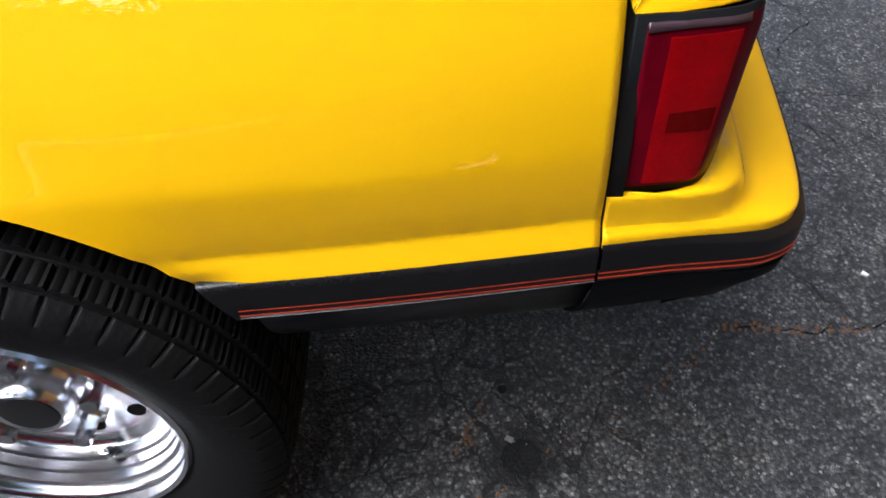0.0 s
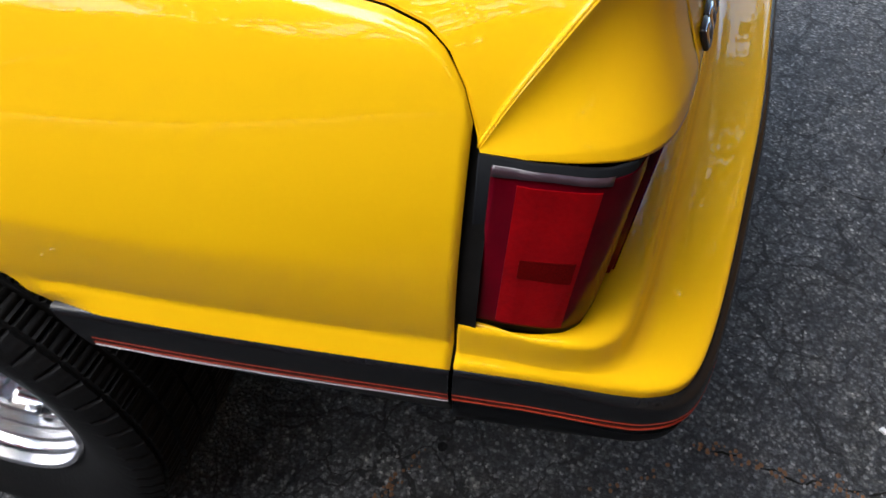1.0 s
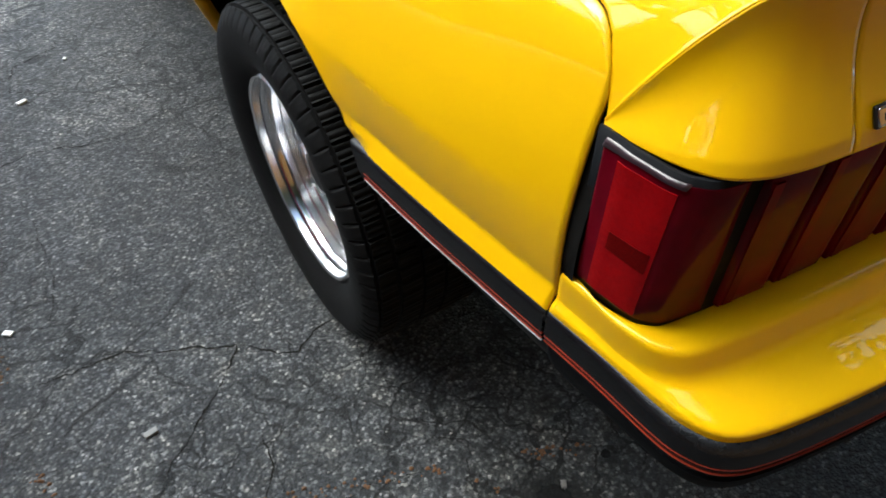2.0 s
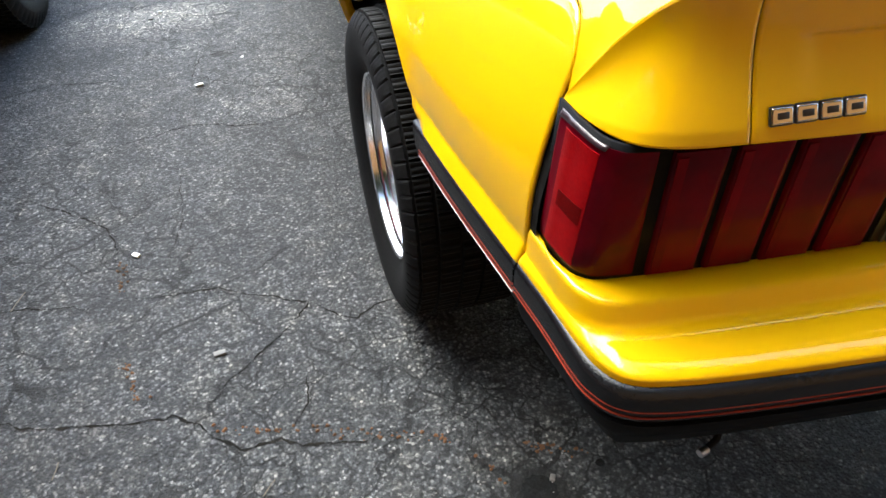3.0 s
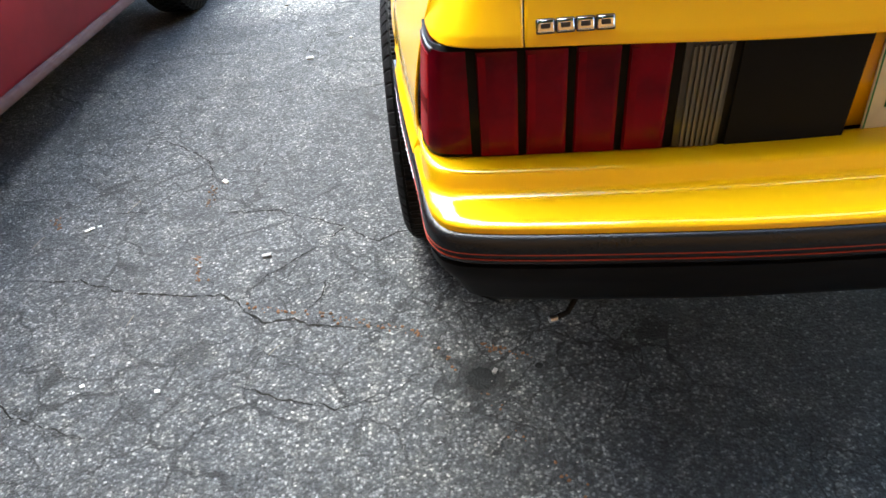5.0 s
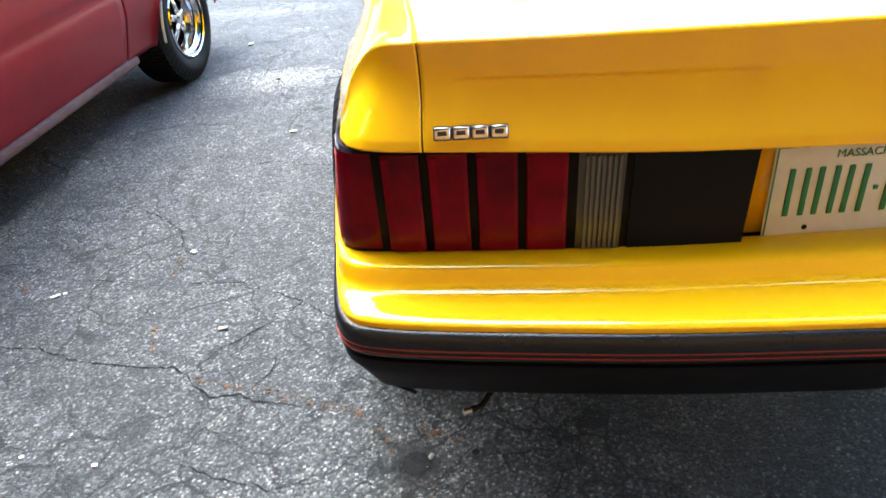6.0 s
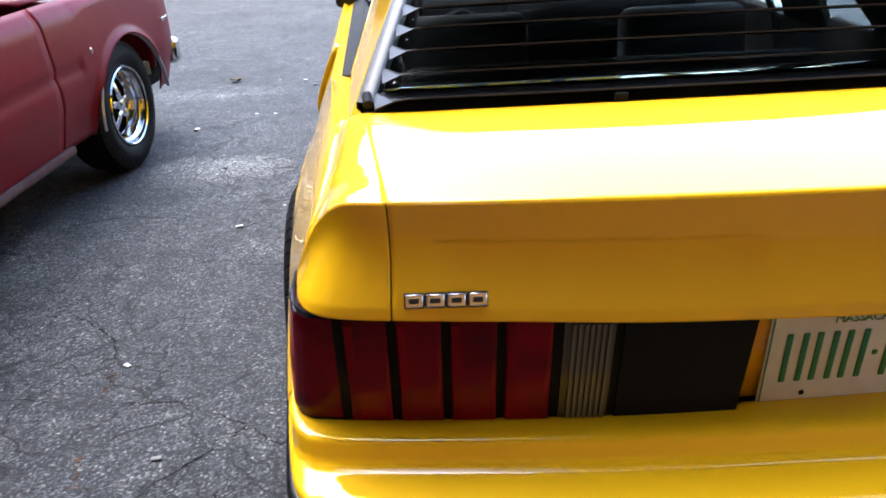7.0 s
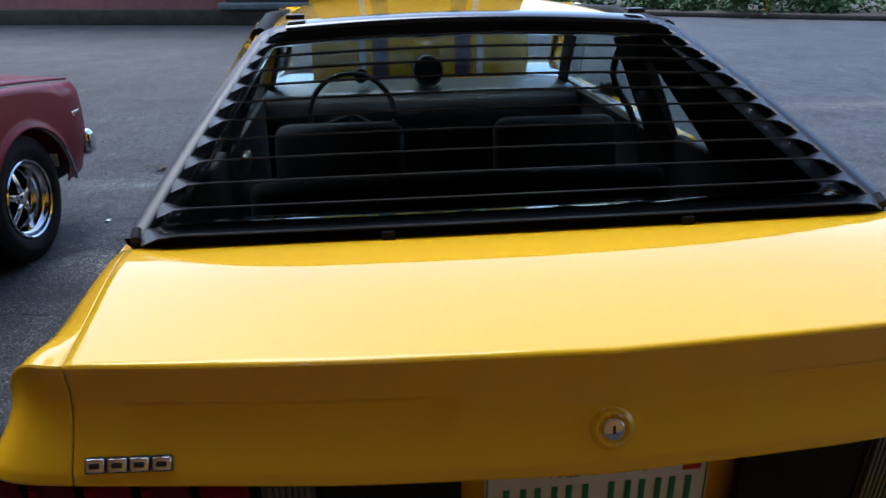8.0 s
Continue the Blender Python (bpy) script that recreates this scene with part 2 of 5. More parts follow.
VINYL = material("black_vinyl", (0.014, 0.0145, 0.0152), 0.65, other=(0.02, 0.02, 0.02), gloss=0.12, grain=0.3, grain_size=200, bump=0.0006, bump_size=300)
DASH = material("grey_dashboard", (0.04, 0.06, 0.06), 0.35, other=(0.03, 0.042, 0.042), grain=0.3, grain_size=150)
RED_PAINT = material("faded_red_car_paint", (0.19, 0.009, 0.017), 0.5, other=(0.145, 0.007, 0.013), gloss=0.15, coat=0.25, coat_rough=0.2, grain=0.4, grain_size=20, patch_size=2.5)
NAVY = material("navy_stripe", (0.012, 0.016, 0.04), 0.35, other=(0.02, 0.022, 0.05), grain=0.2)
WHITE = material("white_stripe", (0.7, 0.7, 0.66), 0.4, other=(0.6, 0.6, 0.56), grain=0.2)


# ---- building helpers ----
def spline(points, n):
    """n + 1 points along a smooth curve through the given ones."""
    p = [Vector(q) for q in points]
    p = [2 * p[0] - p[1], *p, 2 * p[-1] - p[-2]]
    out = []
    for k in range(n + 1):
        s = k / n * (len(p) - 3)
        i = min(int(s), len(p) - 4)
        f = s - i
        a, b, c, d = p[i : i + 4]
        out.append(0.5 * (2 * b + (c - a) * f + (2 * a - 5 * b + 4 * c - d) * f**2 + (3 * b - a - 3 * c + d) * f**3))
    return out


def sheet(rows, closed=False):
    """A bmesh over rows of points of equal length."""
    bm = bmesh.new()
    grid = [[bm.verts.new(p) for p in row] for row in rows]
    for a, b in zip(grid, grid[1:]):
        m = len(a)
        for i in range(m if closed else m - 1):
            j = (i + 1) % m
            quad = (a[i], a[j], b[j], b[i])
            if len({v.co.to_tuple(6) for v in quad}) > 2:
                bm.faces.new(quad)
    return bm


def lathe(profile, n, axis="x"):
    """Turns a profile of (along the axis, radius) round the axis."""
    rows = []
    for k in range(n):
        a = 2 * math.pi * k / n
        if axis == "x":
            rows.append([Vector((h, r * math.cos(a), r * math.sin(a))) for h, r in profile])
        else:
            rows.append([Vector((r * math.cos(a), r * math.sin(a), h)) for h, r in profile])
    rows.append(rows[0])
    bm = sheet(rows)
    bmesh.ops.remove_doubles(bm, verts=bm.verts, dist=1e-6)
    return bm


def box(size, at=(0, 0, 0), bevel=0.0, turn=None, segments=2):
    bm = bmesh.new()
    bmesh.ops.create_cube(bm, size=1.0)
    bmesh.ops.scale(bm, vec=size, verts=bm.verts)
    if bevel:
        bmesh.ops.bevel(bm, geom=list(bm.edges), offset=bevel, segments=segments, affect="EDGES", profile=0.5)
    m = Matrix.Translation(at) @ (turn or Matrix.Identity(4))
    bmesh.ops.transform(bm, matrix=m, verts=bm.verts)
    return bm


def tube(points, radius, n=8, closed=False):
    """A round bar along points."""
    pts = [Vector(p) for p in points]
    rows = []
    for i, p in enumerate(pts):
        a, b = pts[i - 1 if (i or closed) else 0], pts[(i + 1) % len(pts) if (closed or i < len(pts) - 1) else i]
        d = (b - a).normalized()
        u = d.cross(Vector((0.13, 0.31, 0.94))).normalized()
        v = d.cross(u)
        rows.append([p + radius * (math.cos(t) * u + math.sin(t) * v) for t in [2 * math.pi * k / n for k in range(n)]])
    if closed:
        rows.append(rows[0])
    bm = sheet(rows, closed=True)
    if not closed:
        for ring in (0, len(rows) - 1):
            bm.verts.ensure_lookup_table()
            bm.faces.new([bm.verts[ring * n + k] for k in range(n)])
    else:
        bmesh.ops.remove_doubles(bm, verts=bm.verts, dist=1e-6)
    return bm


def slab(outline, depth):
    """A flat outline of points, made thick along the vector depth."""
    bm = bmesh.new()
    d = Vector(depth)
    front = [bm.verts.new(p) for p in outline]
    back = [bm.verts.new(Vector(p) + d) for p in outline]
    bm.faces.new(front)
    bm.faces.new(back[::-1])
    for i in range(len(front)):
        j = (i + 1) % len(front)
        bm.faces.new((front[i], back[i], back[j], front[j]))
    return bm


def part(name, bm, mat, parent=None, label="", thick=0.0, smooth=50, bevel=0.0):
    """Links a bmesh as one mesh object, under a thing or a part where one is given."""
    bmesh.ops.recalc_face_normals(bm, faces=bm.faces)
    me = bpy.data.meshes.new(name)
    bm.to_mesh(me)
    bm.free()
    me.materials.append(mat)
    ob = new(name, me)
    if smooth:
        for f in me.polygons:
            f.use_smooth = True
        me.set_sharp_from_angle(angle=radians(smooth))
    if parent is not None:
        ob.parent = parent
    if label:
        ob["label"] = label
    if thick:
        s = ob.modifiers.new("thickness", "SOLIDIFY")
        s.thickness, s.offset = thick, 0
    if bevel:
        s = ob.modifiers.new("edges", "BEVEL")
        s.width, s.segments, s.limit_method = bevel, 2, "ANGLE"
    return ob


def thing(name, at, label, category, group="", turn=0.0):
    ob = new(name)
    ob.empty_display_size = 0.2
    ob.location = at
    ob.rotation_euler = (0, 0, radians(turn))
    return tagged(ob, label, category, group)


def flip(rows):
    """The rows mirrored to the car's other side."""
    return [[Vector((-p[0], p[1], p[2])) for p in row] for row in rows]


def lerp(a, b, f):
    return a + (b - a) * f


# ---- ground ----
bm = bmesh.new()
bmesh.ops.create_grid(bm, x_segments=2, y_segments=2, size=900)
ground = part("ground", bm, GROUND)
tagged(ground, "worn grey asphalt yard with stone chips and cracks", "ground", kind="structure")

# ---- yellow car ----
car = thing("hatchback_car", (0, 0, -0.0204), "yellow two-door hatchback coupe with black louvres and its hood raised", "car")
AXLE, ARCH_Z, ARCH_R = 0.84, 0.36, 0.402
FRONT_AXLE = AXLE + 2.55

# side section, from the rub strip up over the shoulder: half width, height
SECTION = [(0.69, 0.20), (0.72, 0.30), (0.77, 0.45), (0.80, 0.57), (0.813, 0.63), (0.8155, 0.636), (0.8145, 0.640), (0.8045, 0.660), (0.8028, 0.664), (0.8033, 0.69), (0.8015, 0.725), (0.797, 0.76), (0.787, 0.81), (0.771, 0.866), (0.748, 0.926), (0.722, 0.957), (0.69, 0.975), (0.655, 0.986)]
SECTION_FINE = spline([(x, 0, z) for x, z in SECTION], 160)


def side_x(z, y):
    """Half width of the body at a height."""
    zs, xs = [p[2] for p in SECTION_FINE], [p[0] for p in SECTION_FINE]
    x = float(np.interp(z, zs, xs))
    # the ledge over the rub strip runs out at the wheel arch
    if z < 0.664 and 0.49 < y < 1.2:
        x = lerp(x, min(x, 0.8085), min(1.0, (y - 0.49) / 0.045))
    # the tail narrows behind the wheels
    g = min(1.0, max(0.0, (y - 0.144) / 0.5))
    x += 0.037 * g * (1.5 - 0.5 * g * g) * float(np.interp(z, [0.6, 0.74, 0.86, 0.95], [1.0, 1.0, 0.4, 0.0]))
    for axle in (AXLE, FRONT_AXLE):
        d = math.hypot(y - axle, z - ARCH_Z) - ARCH_R
        if -0.02 < d < 0.07:
            x += 0.008 * (1 - max(d, 0) / 0.07) ** 2 * min(1.0, max(0.0, (z - 0.637) / 0.04))
    return x - 0.012 * max(0.0, (y - 2.2) / 2.0) ** 2 * 6


def arch_z(y, axle=AXLE):
    d = ARCH_R**2 - (y - axle) ** 2
    return ARCH_Z + math.sqrt(d) if d > 0 else -1.0


def seam_z(y):
    """Top edge of the quarter panel: drops to the tail lamp at its rear end."""
    return float(np.interp(y, [0.140, 0.147, 0.155, 0.169, 0.187, 0.217, 0.30, 0.45, 0.75, 1.08, 1.45], [0.866, 0.885, 0.905, 0.926, 0.938, 0.945, 0.952, 0.955, 0.932, 0.892, 0.889]))


def side_rows(y0, y1, n, top, low=0.637, m=44, axle=AXLE):
    rows = []
    for i in range(n + 1):
        y = lerp(y0, y1, i / n)
        a, b = max(low, arch_z(y, axle)), top(y)
        zs = [lerp(a, b, (j / m) ** 1.7) for j in range(m + 1)]
        rows.append([Vector((-side_x(z, y), y, z)) for z in zs])
    return rows


quarter = side_rows(0.1465, 1.45, 150, seam_z)
for rows in (quarter, flip(quarter)):
    part("quarter_panel", sheet(rows), YELLOW, car, thick=0.004)
# arch lips
for s in (-1, 1):
    lip = []
    for k in range(49):
        a = radians(lerp(42.2, 137.8, k / 48))
        y, z = AXLE + ARCH_R * math.cos(a), ARCH_Z + ARCH_R * math.sin(a)
        x = side_x(z, y)
        lip.append([Vector((s * (x - d), y, z + e)) for d, e in ((0.0, 0.001), (0.003, -0.004), (0.012, -0.006), (0.03, -0.004))])
    part("arch_lip", sheet(lip), YELLOW, car, thick=0.003)
    well = []
    for k in range(33):
        a = radians(lerp(20, 160, k / 32))
        y, z = AXLE + 0.375 * math.cos(a), 0.40 + 0.375 * math.sin(a)
        well.append([Vector((s * x, y, z)) for x in (0.785, 0.7, 0.5, 0.42)])
    part("wheel_well", sheet(well), UNDER, car, thick=0.004)
    part("well_wall", slab([(s * 0.43, AXLE - 0.36, 0.25), (s * 0.43, AXLE + 0.36, 0.25), (s * 0.43, AXLE + 0.36, 0.78), (s * 0.43, AXLE - 0.36, 0.78)], (s * 0.01, 0, 0)), UNDER, car)


# plan curves of the tail, from the side seam round the corner to the middle; y is positive to the front
def plan(side, corner, rear, mid, z, y_side=0.1435, n=40):
    """Points from the seam on the side to the middle of the tail, at height z."""
    (sx, sy), (cx, cy), (rx, ry) = side, corner, rear
    pts = [(-sx, y_side), (-sx + 0.001, lerp(y_side, sy, 0.5)), (-sx + 0.002, sy), (-cx, cy), (-rx, ry), (-rx * 0.75, lerp(ry, mid, 0.45)), (-rx * 0.4, lerp(ry, mid, 0.85)), (0, mid)]
    return spline([(x, y, z) for x, y in pts], n)


def mirrored(rows):
    """Rows from the side to the middle, carried on to the other side."""
    return [row + [Vector((-p[0], p[1], p[2])) for p in row[-2::-1]] for row in rows]


OUTLINE = [(0.8145, 0.1435), (0.809, 0.09), (0.803, 0.04), (0.796, -0.006), (0.788, -0.036), (0.770, -0.063), (0.733, -0.079), (0.65, -0.095), (0.5, -0.115), (0.3, -0.137), (0, -0.155)]


def turn_to_rear(y):
    """From 0 on the side of the bumper to 1 on its rear."""
    q = min(1.0, max(0.0, (0.09 - y) / 0.17))
    return q * q * (3 - 2 * q)


def outline(z, n=40):
    """The bumper's edge in plan, from the side seam to the middle of the tail."""
    return spline([(-x, y, z) for x, y in OUTLINE], n)


INNER = dict(side=(0.799, 0.078), corner=(0.781, 0.036), rear=(0.73, 0.016), mid=-0.028)
cover_rows = []
outer, inner = outline(0.637, 80), plan(**INNER, z=0.688, n=80)
# (inwards, height) on the side, then on the rear
COVER = [((0, 0.632), (0, 0.618)), ((0.004, 0.640), (0.001, 0.628)), ((0.10, 0.6445), (0.012, 0.6345)), ((0.30, 0.648), (0.12, 0.6390)), ((0.46, 0.651), (0.34, 0.6435)),
         ((0.56, 0.654), (0.54, 0.648)), ((0.64, 0.663), (0.66, 0.656)), ((0.69, 0.676), (0.73, 0.670)), ((0.76, 0.6855), (0.80, 0.6805)), ((1, 0.689), (1, 0.684)), ((1.25, 0.689), (1.25, 0.684))]
on_side = spline([(f, 0, z) for (f, z), _ in COVER], 60)
on_rear = spline([(f, 0, z) for _, (f, z) in COVER], 60)
for (f0, _, z0), (f1, _, z1) in zip(on_side, on_rear):
    row = []
    for a, b in zip(outer, inner):
        q = turn_to_rear(a.y)
        f = lerp(f0, f1, q)
        row.append(Vector((lerp(a.x, b.x, f), lerp(a.y, b.y, f), lerp(z0, z1, q))))
    cover_rows.append(row)
part("bumper_cover", sheet(mirrored(cover_rows)), YELLOW, car, thick=0.003)


def band(profile, path, name, mat, label="", thick=0.0):
    """A profile of (outwards, height) on the side and on the rear, swept round the tail."""
    rows = []
    full = mirrored([path])[0]
    for i, p in enumerate(full):
        a, b = full[max(i - 1, 0)], full[min(i + 1, len(full) - 1)]
        d = (b - a).normalized()
        out = Vector((d.y, -d.x, 0))
        q = turn_to_rear(p.y)
        rows.append([Vector((p.x, p.y, lerp(z0, z1, q))) + out * lerp(o0, o1, q) for o0, z0, o1, z1 in profile])
    return part(name, sheet(rows), mat, car, label, thick=thick)


rub = outline(0.6, 80)
band([(-0.02, 0.637, -0.02, 0.624), (0.0, 0.638, 0.001, 0.625), (0.0035, 0.6365, 0.009, 0.6225), (0.0062, 0.6285, 0.013, 0.615), (0.007, 0.605, 0.0145, 0.598), (0.006, 0.588, 0.013, 0.581), (0.002, 0.582, 0.009, 0.574), (-0.02, 0.580, -0.02, 0.570)], rub, "bumper_strip", BLACK_TRIM, "black rubber bumper strip")
for z0, z1 in ((0.6005, 0.5965), (0.5925, 0.587)):
    band([(0.0045, z0 - 0.001, 0.0115, z1 - 0.0011), (0.0072, z0 - 0.0008, 0.0148, z1 - 0.0009), (0.0072, z0 + 0.0008, 0.0148, z1 + 0.0009), (0.0045, z0 + 0.001, 0.0115, z1 + 0.0011)], rub, "pinstripe", ORANGE, "thin orange pinstripe")
band([(-0.02, 0.582, -0.02, 0.572), (-0.002, 0.578, 0.010, 0.568), (-0.003, 0.560, 0.007, 0.552), (-0.010, 0.538, -0.012, 0.522), (-0.025, 0.505, -0.04, 0.472), (-0.055, 0.460, -0.08, 0.432), (-0.085, 0.425, -0.10, 0.412)], rub, "lower_valance", SATIN_BLACK, "black lower bumper valance", thick=0.004)

# rub strips along the sides
for s in (-1, 1):
    rows, lines, chrome = [], [[], []], []
    for i in range(13):
        y = lerp(0.1465, 0.541, i / 12)
        x0 = side_x(0.637, min(y, 0.489)) + 0.07 * max(0.0, y - 0.489) - 0.001
        rows.append([Vector((s * (x0 + o), y - (0.03 * (0.637 - z) / 0.05 if i == 12 else 0), z)) for o, z in ((-0.02, 0.636), (0.0, 0.638), (0.0035, 0.6365), (0.0062, 0.6285), (0.007, 0.605), (0.006, 0.588), (0.002, 0.582), (-0.02, 0.580))])
        if i < 12:
            for row, z in zip(lines, (0.6005, 0.5925)):
                row.append([Vector((s * (x0 + o), y, z + e)) for o, e in ((0.0045, -0.0008), (0.0072, -0.0006), (0.0072, 0.0006), (0.0045, 0.0008))])
        # bright line modelled for the sky's reflection on the strip's lower ridge
        if i < 12:
            chrome.append([Vector((s * (x0 + o), y, 0.5885 + e)) for o, e in ((0.004, -0.0007), (0.0071, -0.0006), (0.0075, 0.0002), (0.0045, 0.0007))])
    part("rub_strip", sheet(rows), BLACK_TRIM, car, "black rubber side rub strip")
    for row in lines:
        part("pinstripe", sheet(row), ORANGE, car, "thin orange pinstripe")
    part("sheen_edge", sheet(chrome), BRIGHT, car, "thin bright line standing in for sheen on the strip")
    sill = [[Vector((s * (x + 0.075 * (y - 0.144)), y, z)) for x, z in ((0.806, 0.583), (0.805, 0.562), (0.797, 0.538), (0.782, 0.505), (0.752, 0.460), (0.72, 0.425))] for y in (0.145, 0.33, 0.50)]
    part("lower_skirt", sheet(sill), BLACK_PLASTIC, car, "black lower body skirt", thick=0.004)

# tail corner caps and spoiler: crease above, lamp edge below
CREASE = [(-0.772, 0.140, 0.867), (-0.759, 0.122, 0.900), (-0.743, 0.096, 0.942), (-0.723, 0.071, 0.977), (-0.703, 0.052, 0.998), (-0.682, 0.038, 1.006), (-0.643, 0.024, 1.009), (-0.497, 0.003, 1.011), (-0.298, -0.016, 1.012), (0, -0.031, 1.012)]
LOWER = [(-0.774, 0.138, 0.863), (-0.771, 0.102, 0.864), (-0.766, 0.064, 0.866), (-0.753, 0.031, 0.867), (-0.732, 0.012, 0.868), (-0.700, 0.001, 0.868), (-0.645, -0.007, 0.867), (-0.498, -0.020, 0.862), (-0.299, -0.034, 0.854), (0, -0.044, 0.848)]
crease, lower = spline(CREASE, 144), spline(LOWER, 144)


def face_rows(i0, i1, m=48):
    rows = []
    for i in range(i0, i1 + 1):
        a, b = crease[i], lower[i]
        # inward direction in plan
        t = (crease[min(i + 1, 144)] - crease[max(i - 1, 0)])
        inward = Vector((-t.y, t.x, 0)).normalized() if i > 3 else Vector((1, 0, 0))
        h = (a - b).length
        row = []
        for j in range(m + 1):
            f = j / m
            p = a.lerp(b, f)
            hollow = 0.115 * h * math.sin(math.pi * min(f / 0.9, 1.0)) * (1 - 0.5 * f)
            step = 0.0
            if abs(p.x) < 0.60:
                w = min(1.0, (0.60 - abs(p.x)) / 0.02, max(0.0, (abs(p.x) - 0.20) / 0.012))
                step = 0.007 * w * (1 / (1 + math.exp(-(f - 0.36) * 110))) * (1 - f) / 0.64
            row.append(p + inward * (hollow + step))
        rows.append(row)
    return rows


SEAM_I = 96
cap = face_rows(0, SEAM_I - 1)
cap.append([p.lerp(q, 0.65) for p, q in zip(cap[-1], face_rows(SEAM_I, SEAM_I)[0])])
for rows in (cap, flip(cap)):
    part("tail_corner_cap", sheet(rows), YELLOW, car, thick=0.003)
spoiler = face_rows(SEAM_I, 144)
spoiler = spoiler + flip(spoiler)[-2::-1]
part("spoiler_face", sheet(spoiler), YELLOW, car, thick=0.003)

# shoulder tops between crease, seam and deck edge (a four-sided patch)


N_S, N_F = 48, 40
rear = [crease[int(round(i / N_S * 96))] for i in range(N_S + 1)]
left = []
for j in range(N_F + 1):
    y = lerp(0.140, 0.45, (j / N_F) ** 1.6)
    left.append(Vector((-side_x(seam_z(y), y) + 0.002, y, seam_z(y) + 0.001)))
left[0] = rear[0].copy()
DECK_Z = 0.991


def crown(f):
    """The deck's swell between its lip and the louvres."""
    return 0.042 * f * (1 - f**3)


right = [Vector((lerp(-0.643, -0.682, f), lerp(rear[-1].y, 0.45, f), lerp(rear[-1].z, DECK_Z, f) + crown(f) - 0.008 * math.sin(math.pi * f))) for f in [(j / N_F) ** 1.6 for j in range(N_F + 1)]]
patch = []
for i in range(N_S + 1):
    s = i / N_S
    rise = rear[i] - left[0].lerp(right[0], s)
    row = []
    for j in range(N_F + 1):
        f = (j / N_F) ** 1.6
        # a rounded shoulder that sweeps up to the lip in a hollow fillet
        p = left[j].lerp(right[j], s) + Vector((-0.6, 0, 0.8)) * (0.008 * math.sin(math.pi * s) * min(1.0, 4 * f))
        row.append(p + rise * max(0.0, 1 - f / 0.34) ** 2.4)
    patch.append(row)
for rows in (patch, flip(patch)):
    part("shoulder_panel", sheet(rows), YELLOW, car, thick=0.003)

# hatch deck
deck = []
for i in range(SEAM_I, 145, 2):
    a = crease[i]
    x1 = a.x / 0.643 * 0.682
    b = Vector((x1, 0.45, DECK_Z - 0.003 * (1 - (x1 / 0.682) ** 2)))
    deck.append([Vector((lerp(a.x, b.x, f), lerp(a.y, b.y, f), lerp(a.z, b.z, f) + crown(f) - 0.008 * math.sin(math.pi * f) * abs(a.x / 0.643) ** 6)) for f in [j / 40 for j in range(41)]])
deck = deck + flip(deck)[-2::-1]
part("hatch_deck", sheet(deck), YELLOW, car, thick=0.003)
# dark gap behind the seams
for s in (-1, 1):
    part("seam_gasket", sheet([[Vector((s * (abs(p.x) - 0.004), p.y + 0.009, p.z - 0.002)) for p in cap[-1]], [Vector((s * (abs(p.x) + 0.004), p.y + 0.009, p.z - 0.002)) for p in cap[-2]]]), UNDER, car)
    rows = []
    for j in range(31):
        z = lerp(0.58, 0.93, j / 30)
        x = side_x(z, 0.2)
        rows.append([Vector((s * (x - 0.008), y, z)) for y in (0.128, 0.158)])
    part("seam_gasket", sheet(rows), UNDER, car)

# rear glass and louvres
ROOF_Y, ROOF_Z = 1.16, 1.318


def hatch_point(u, f, lift=0.0):
    """A point of the hatch glass: u from -1 to 1 across, f from 0 at the deck to 1 at the roof."""
    half = lerp(0.682, 0.50, f)
    y, z = lerp(0.45, 1.125, f), lerp(0.991, 1.268, f) + 0.012 * math.sin(math.pi * f)
    z += lerp(-0.003, 0.02, f) * (1 - u * u)
    y += 0.03 * f * (1 - u * u)
    return Vector((u * half, y - 0.43 * lift, z + 0.9 * lift))


glass = part("hatch_glass", sheet([[hatch_point(u / 12, f / 10) for u in range(-12, 13)] for f in range(11)]), GLASS, car, "tinted hatch glass", thick=0.004)
glass.visible_shadow = False
# one frame of black rail: up one side, round the corners and across under the roof
frame_line = [(-1.0, 0.93 * k / 20) for k in range(21)]
frame_line += [(-1.0 + 0.11 * (1 - math.cos(radians(15 * k))), 0.93 + 0.07 * math.sin(radians(15 * k))) for k in range(1, 7)]
frame_line += [(lerp(-0.89, 0.0, k / 14), 1.0) for k in range(1, 15)]
frame_line += [(-u, f) for u, f in frame_line[-2::-1]]
rail = [hatch_point(u, f, 0.012) for u, f in frame_line]
lift = Vector((0, -0.43, 0.9))
rows = []
for i, p in enumerate(rail):
    d = (rail[min(i + 1, len(rail) - 1)] - rail[max(i - 1, 0)]).normalized()
    out = lift.cross(d).normalized()
    wide = 1.0 + 0.5 * min(1.0, max(0.0, (frame_line[i][1] - 0.9) / 0.1))
    rows.append([p + out * a * wide + lift * b for a, b in ((-0.002, -0.012), (0.006, -0.002), (0.0065, 0.009), (0.004, 0.0125), (-0.019, 0.0155), (-0.024, 0.013), (-0.026, 0.004), (-0.026, -0.012))])
part("louvre_rail", sheet(rows, closed=True), BLACK_PLASTIC, car, "satin black louvre frame rail")
for s, p in ((-1, rail[0]), (1, rail[-1])):
    part("rail_foot", tube([p + Vector((-s * 0.014, -0.012, 0.008)), p + Vector((-s * 0.012, 0.012, 0.018))], 0.009, 10), VINYL, car)
base_trim = []
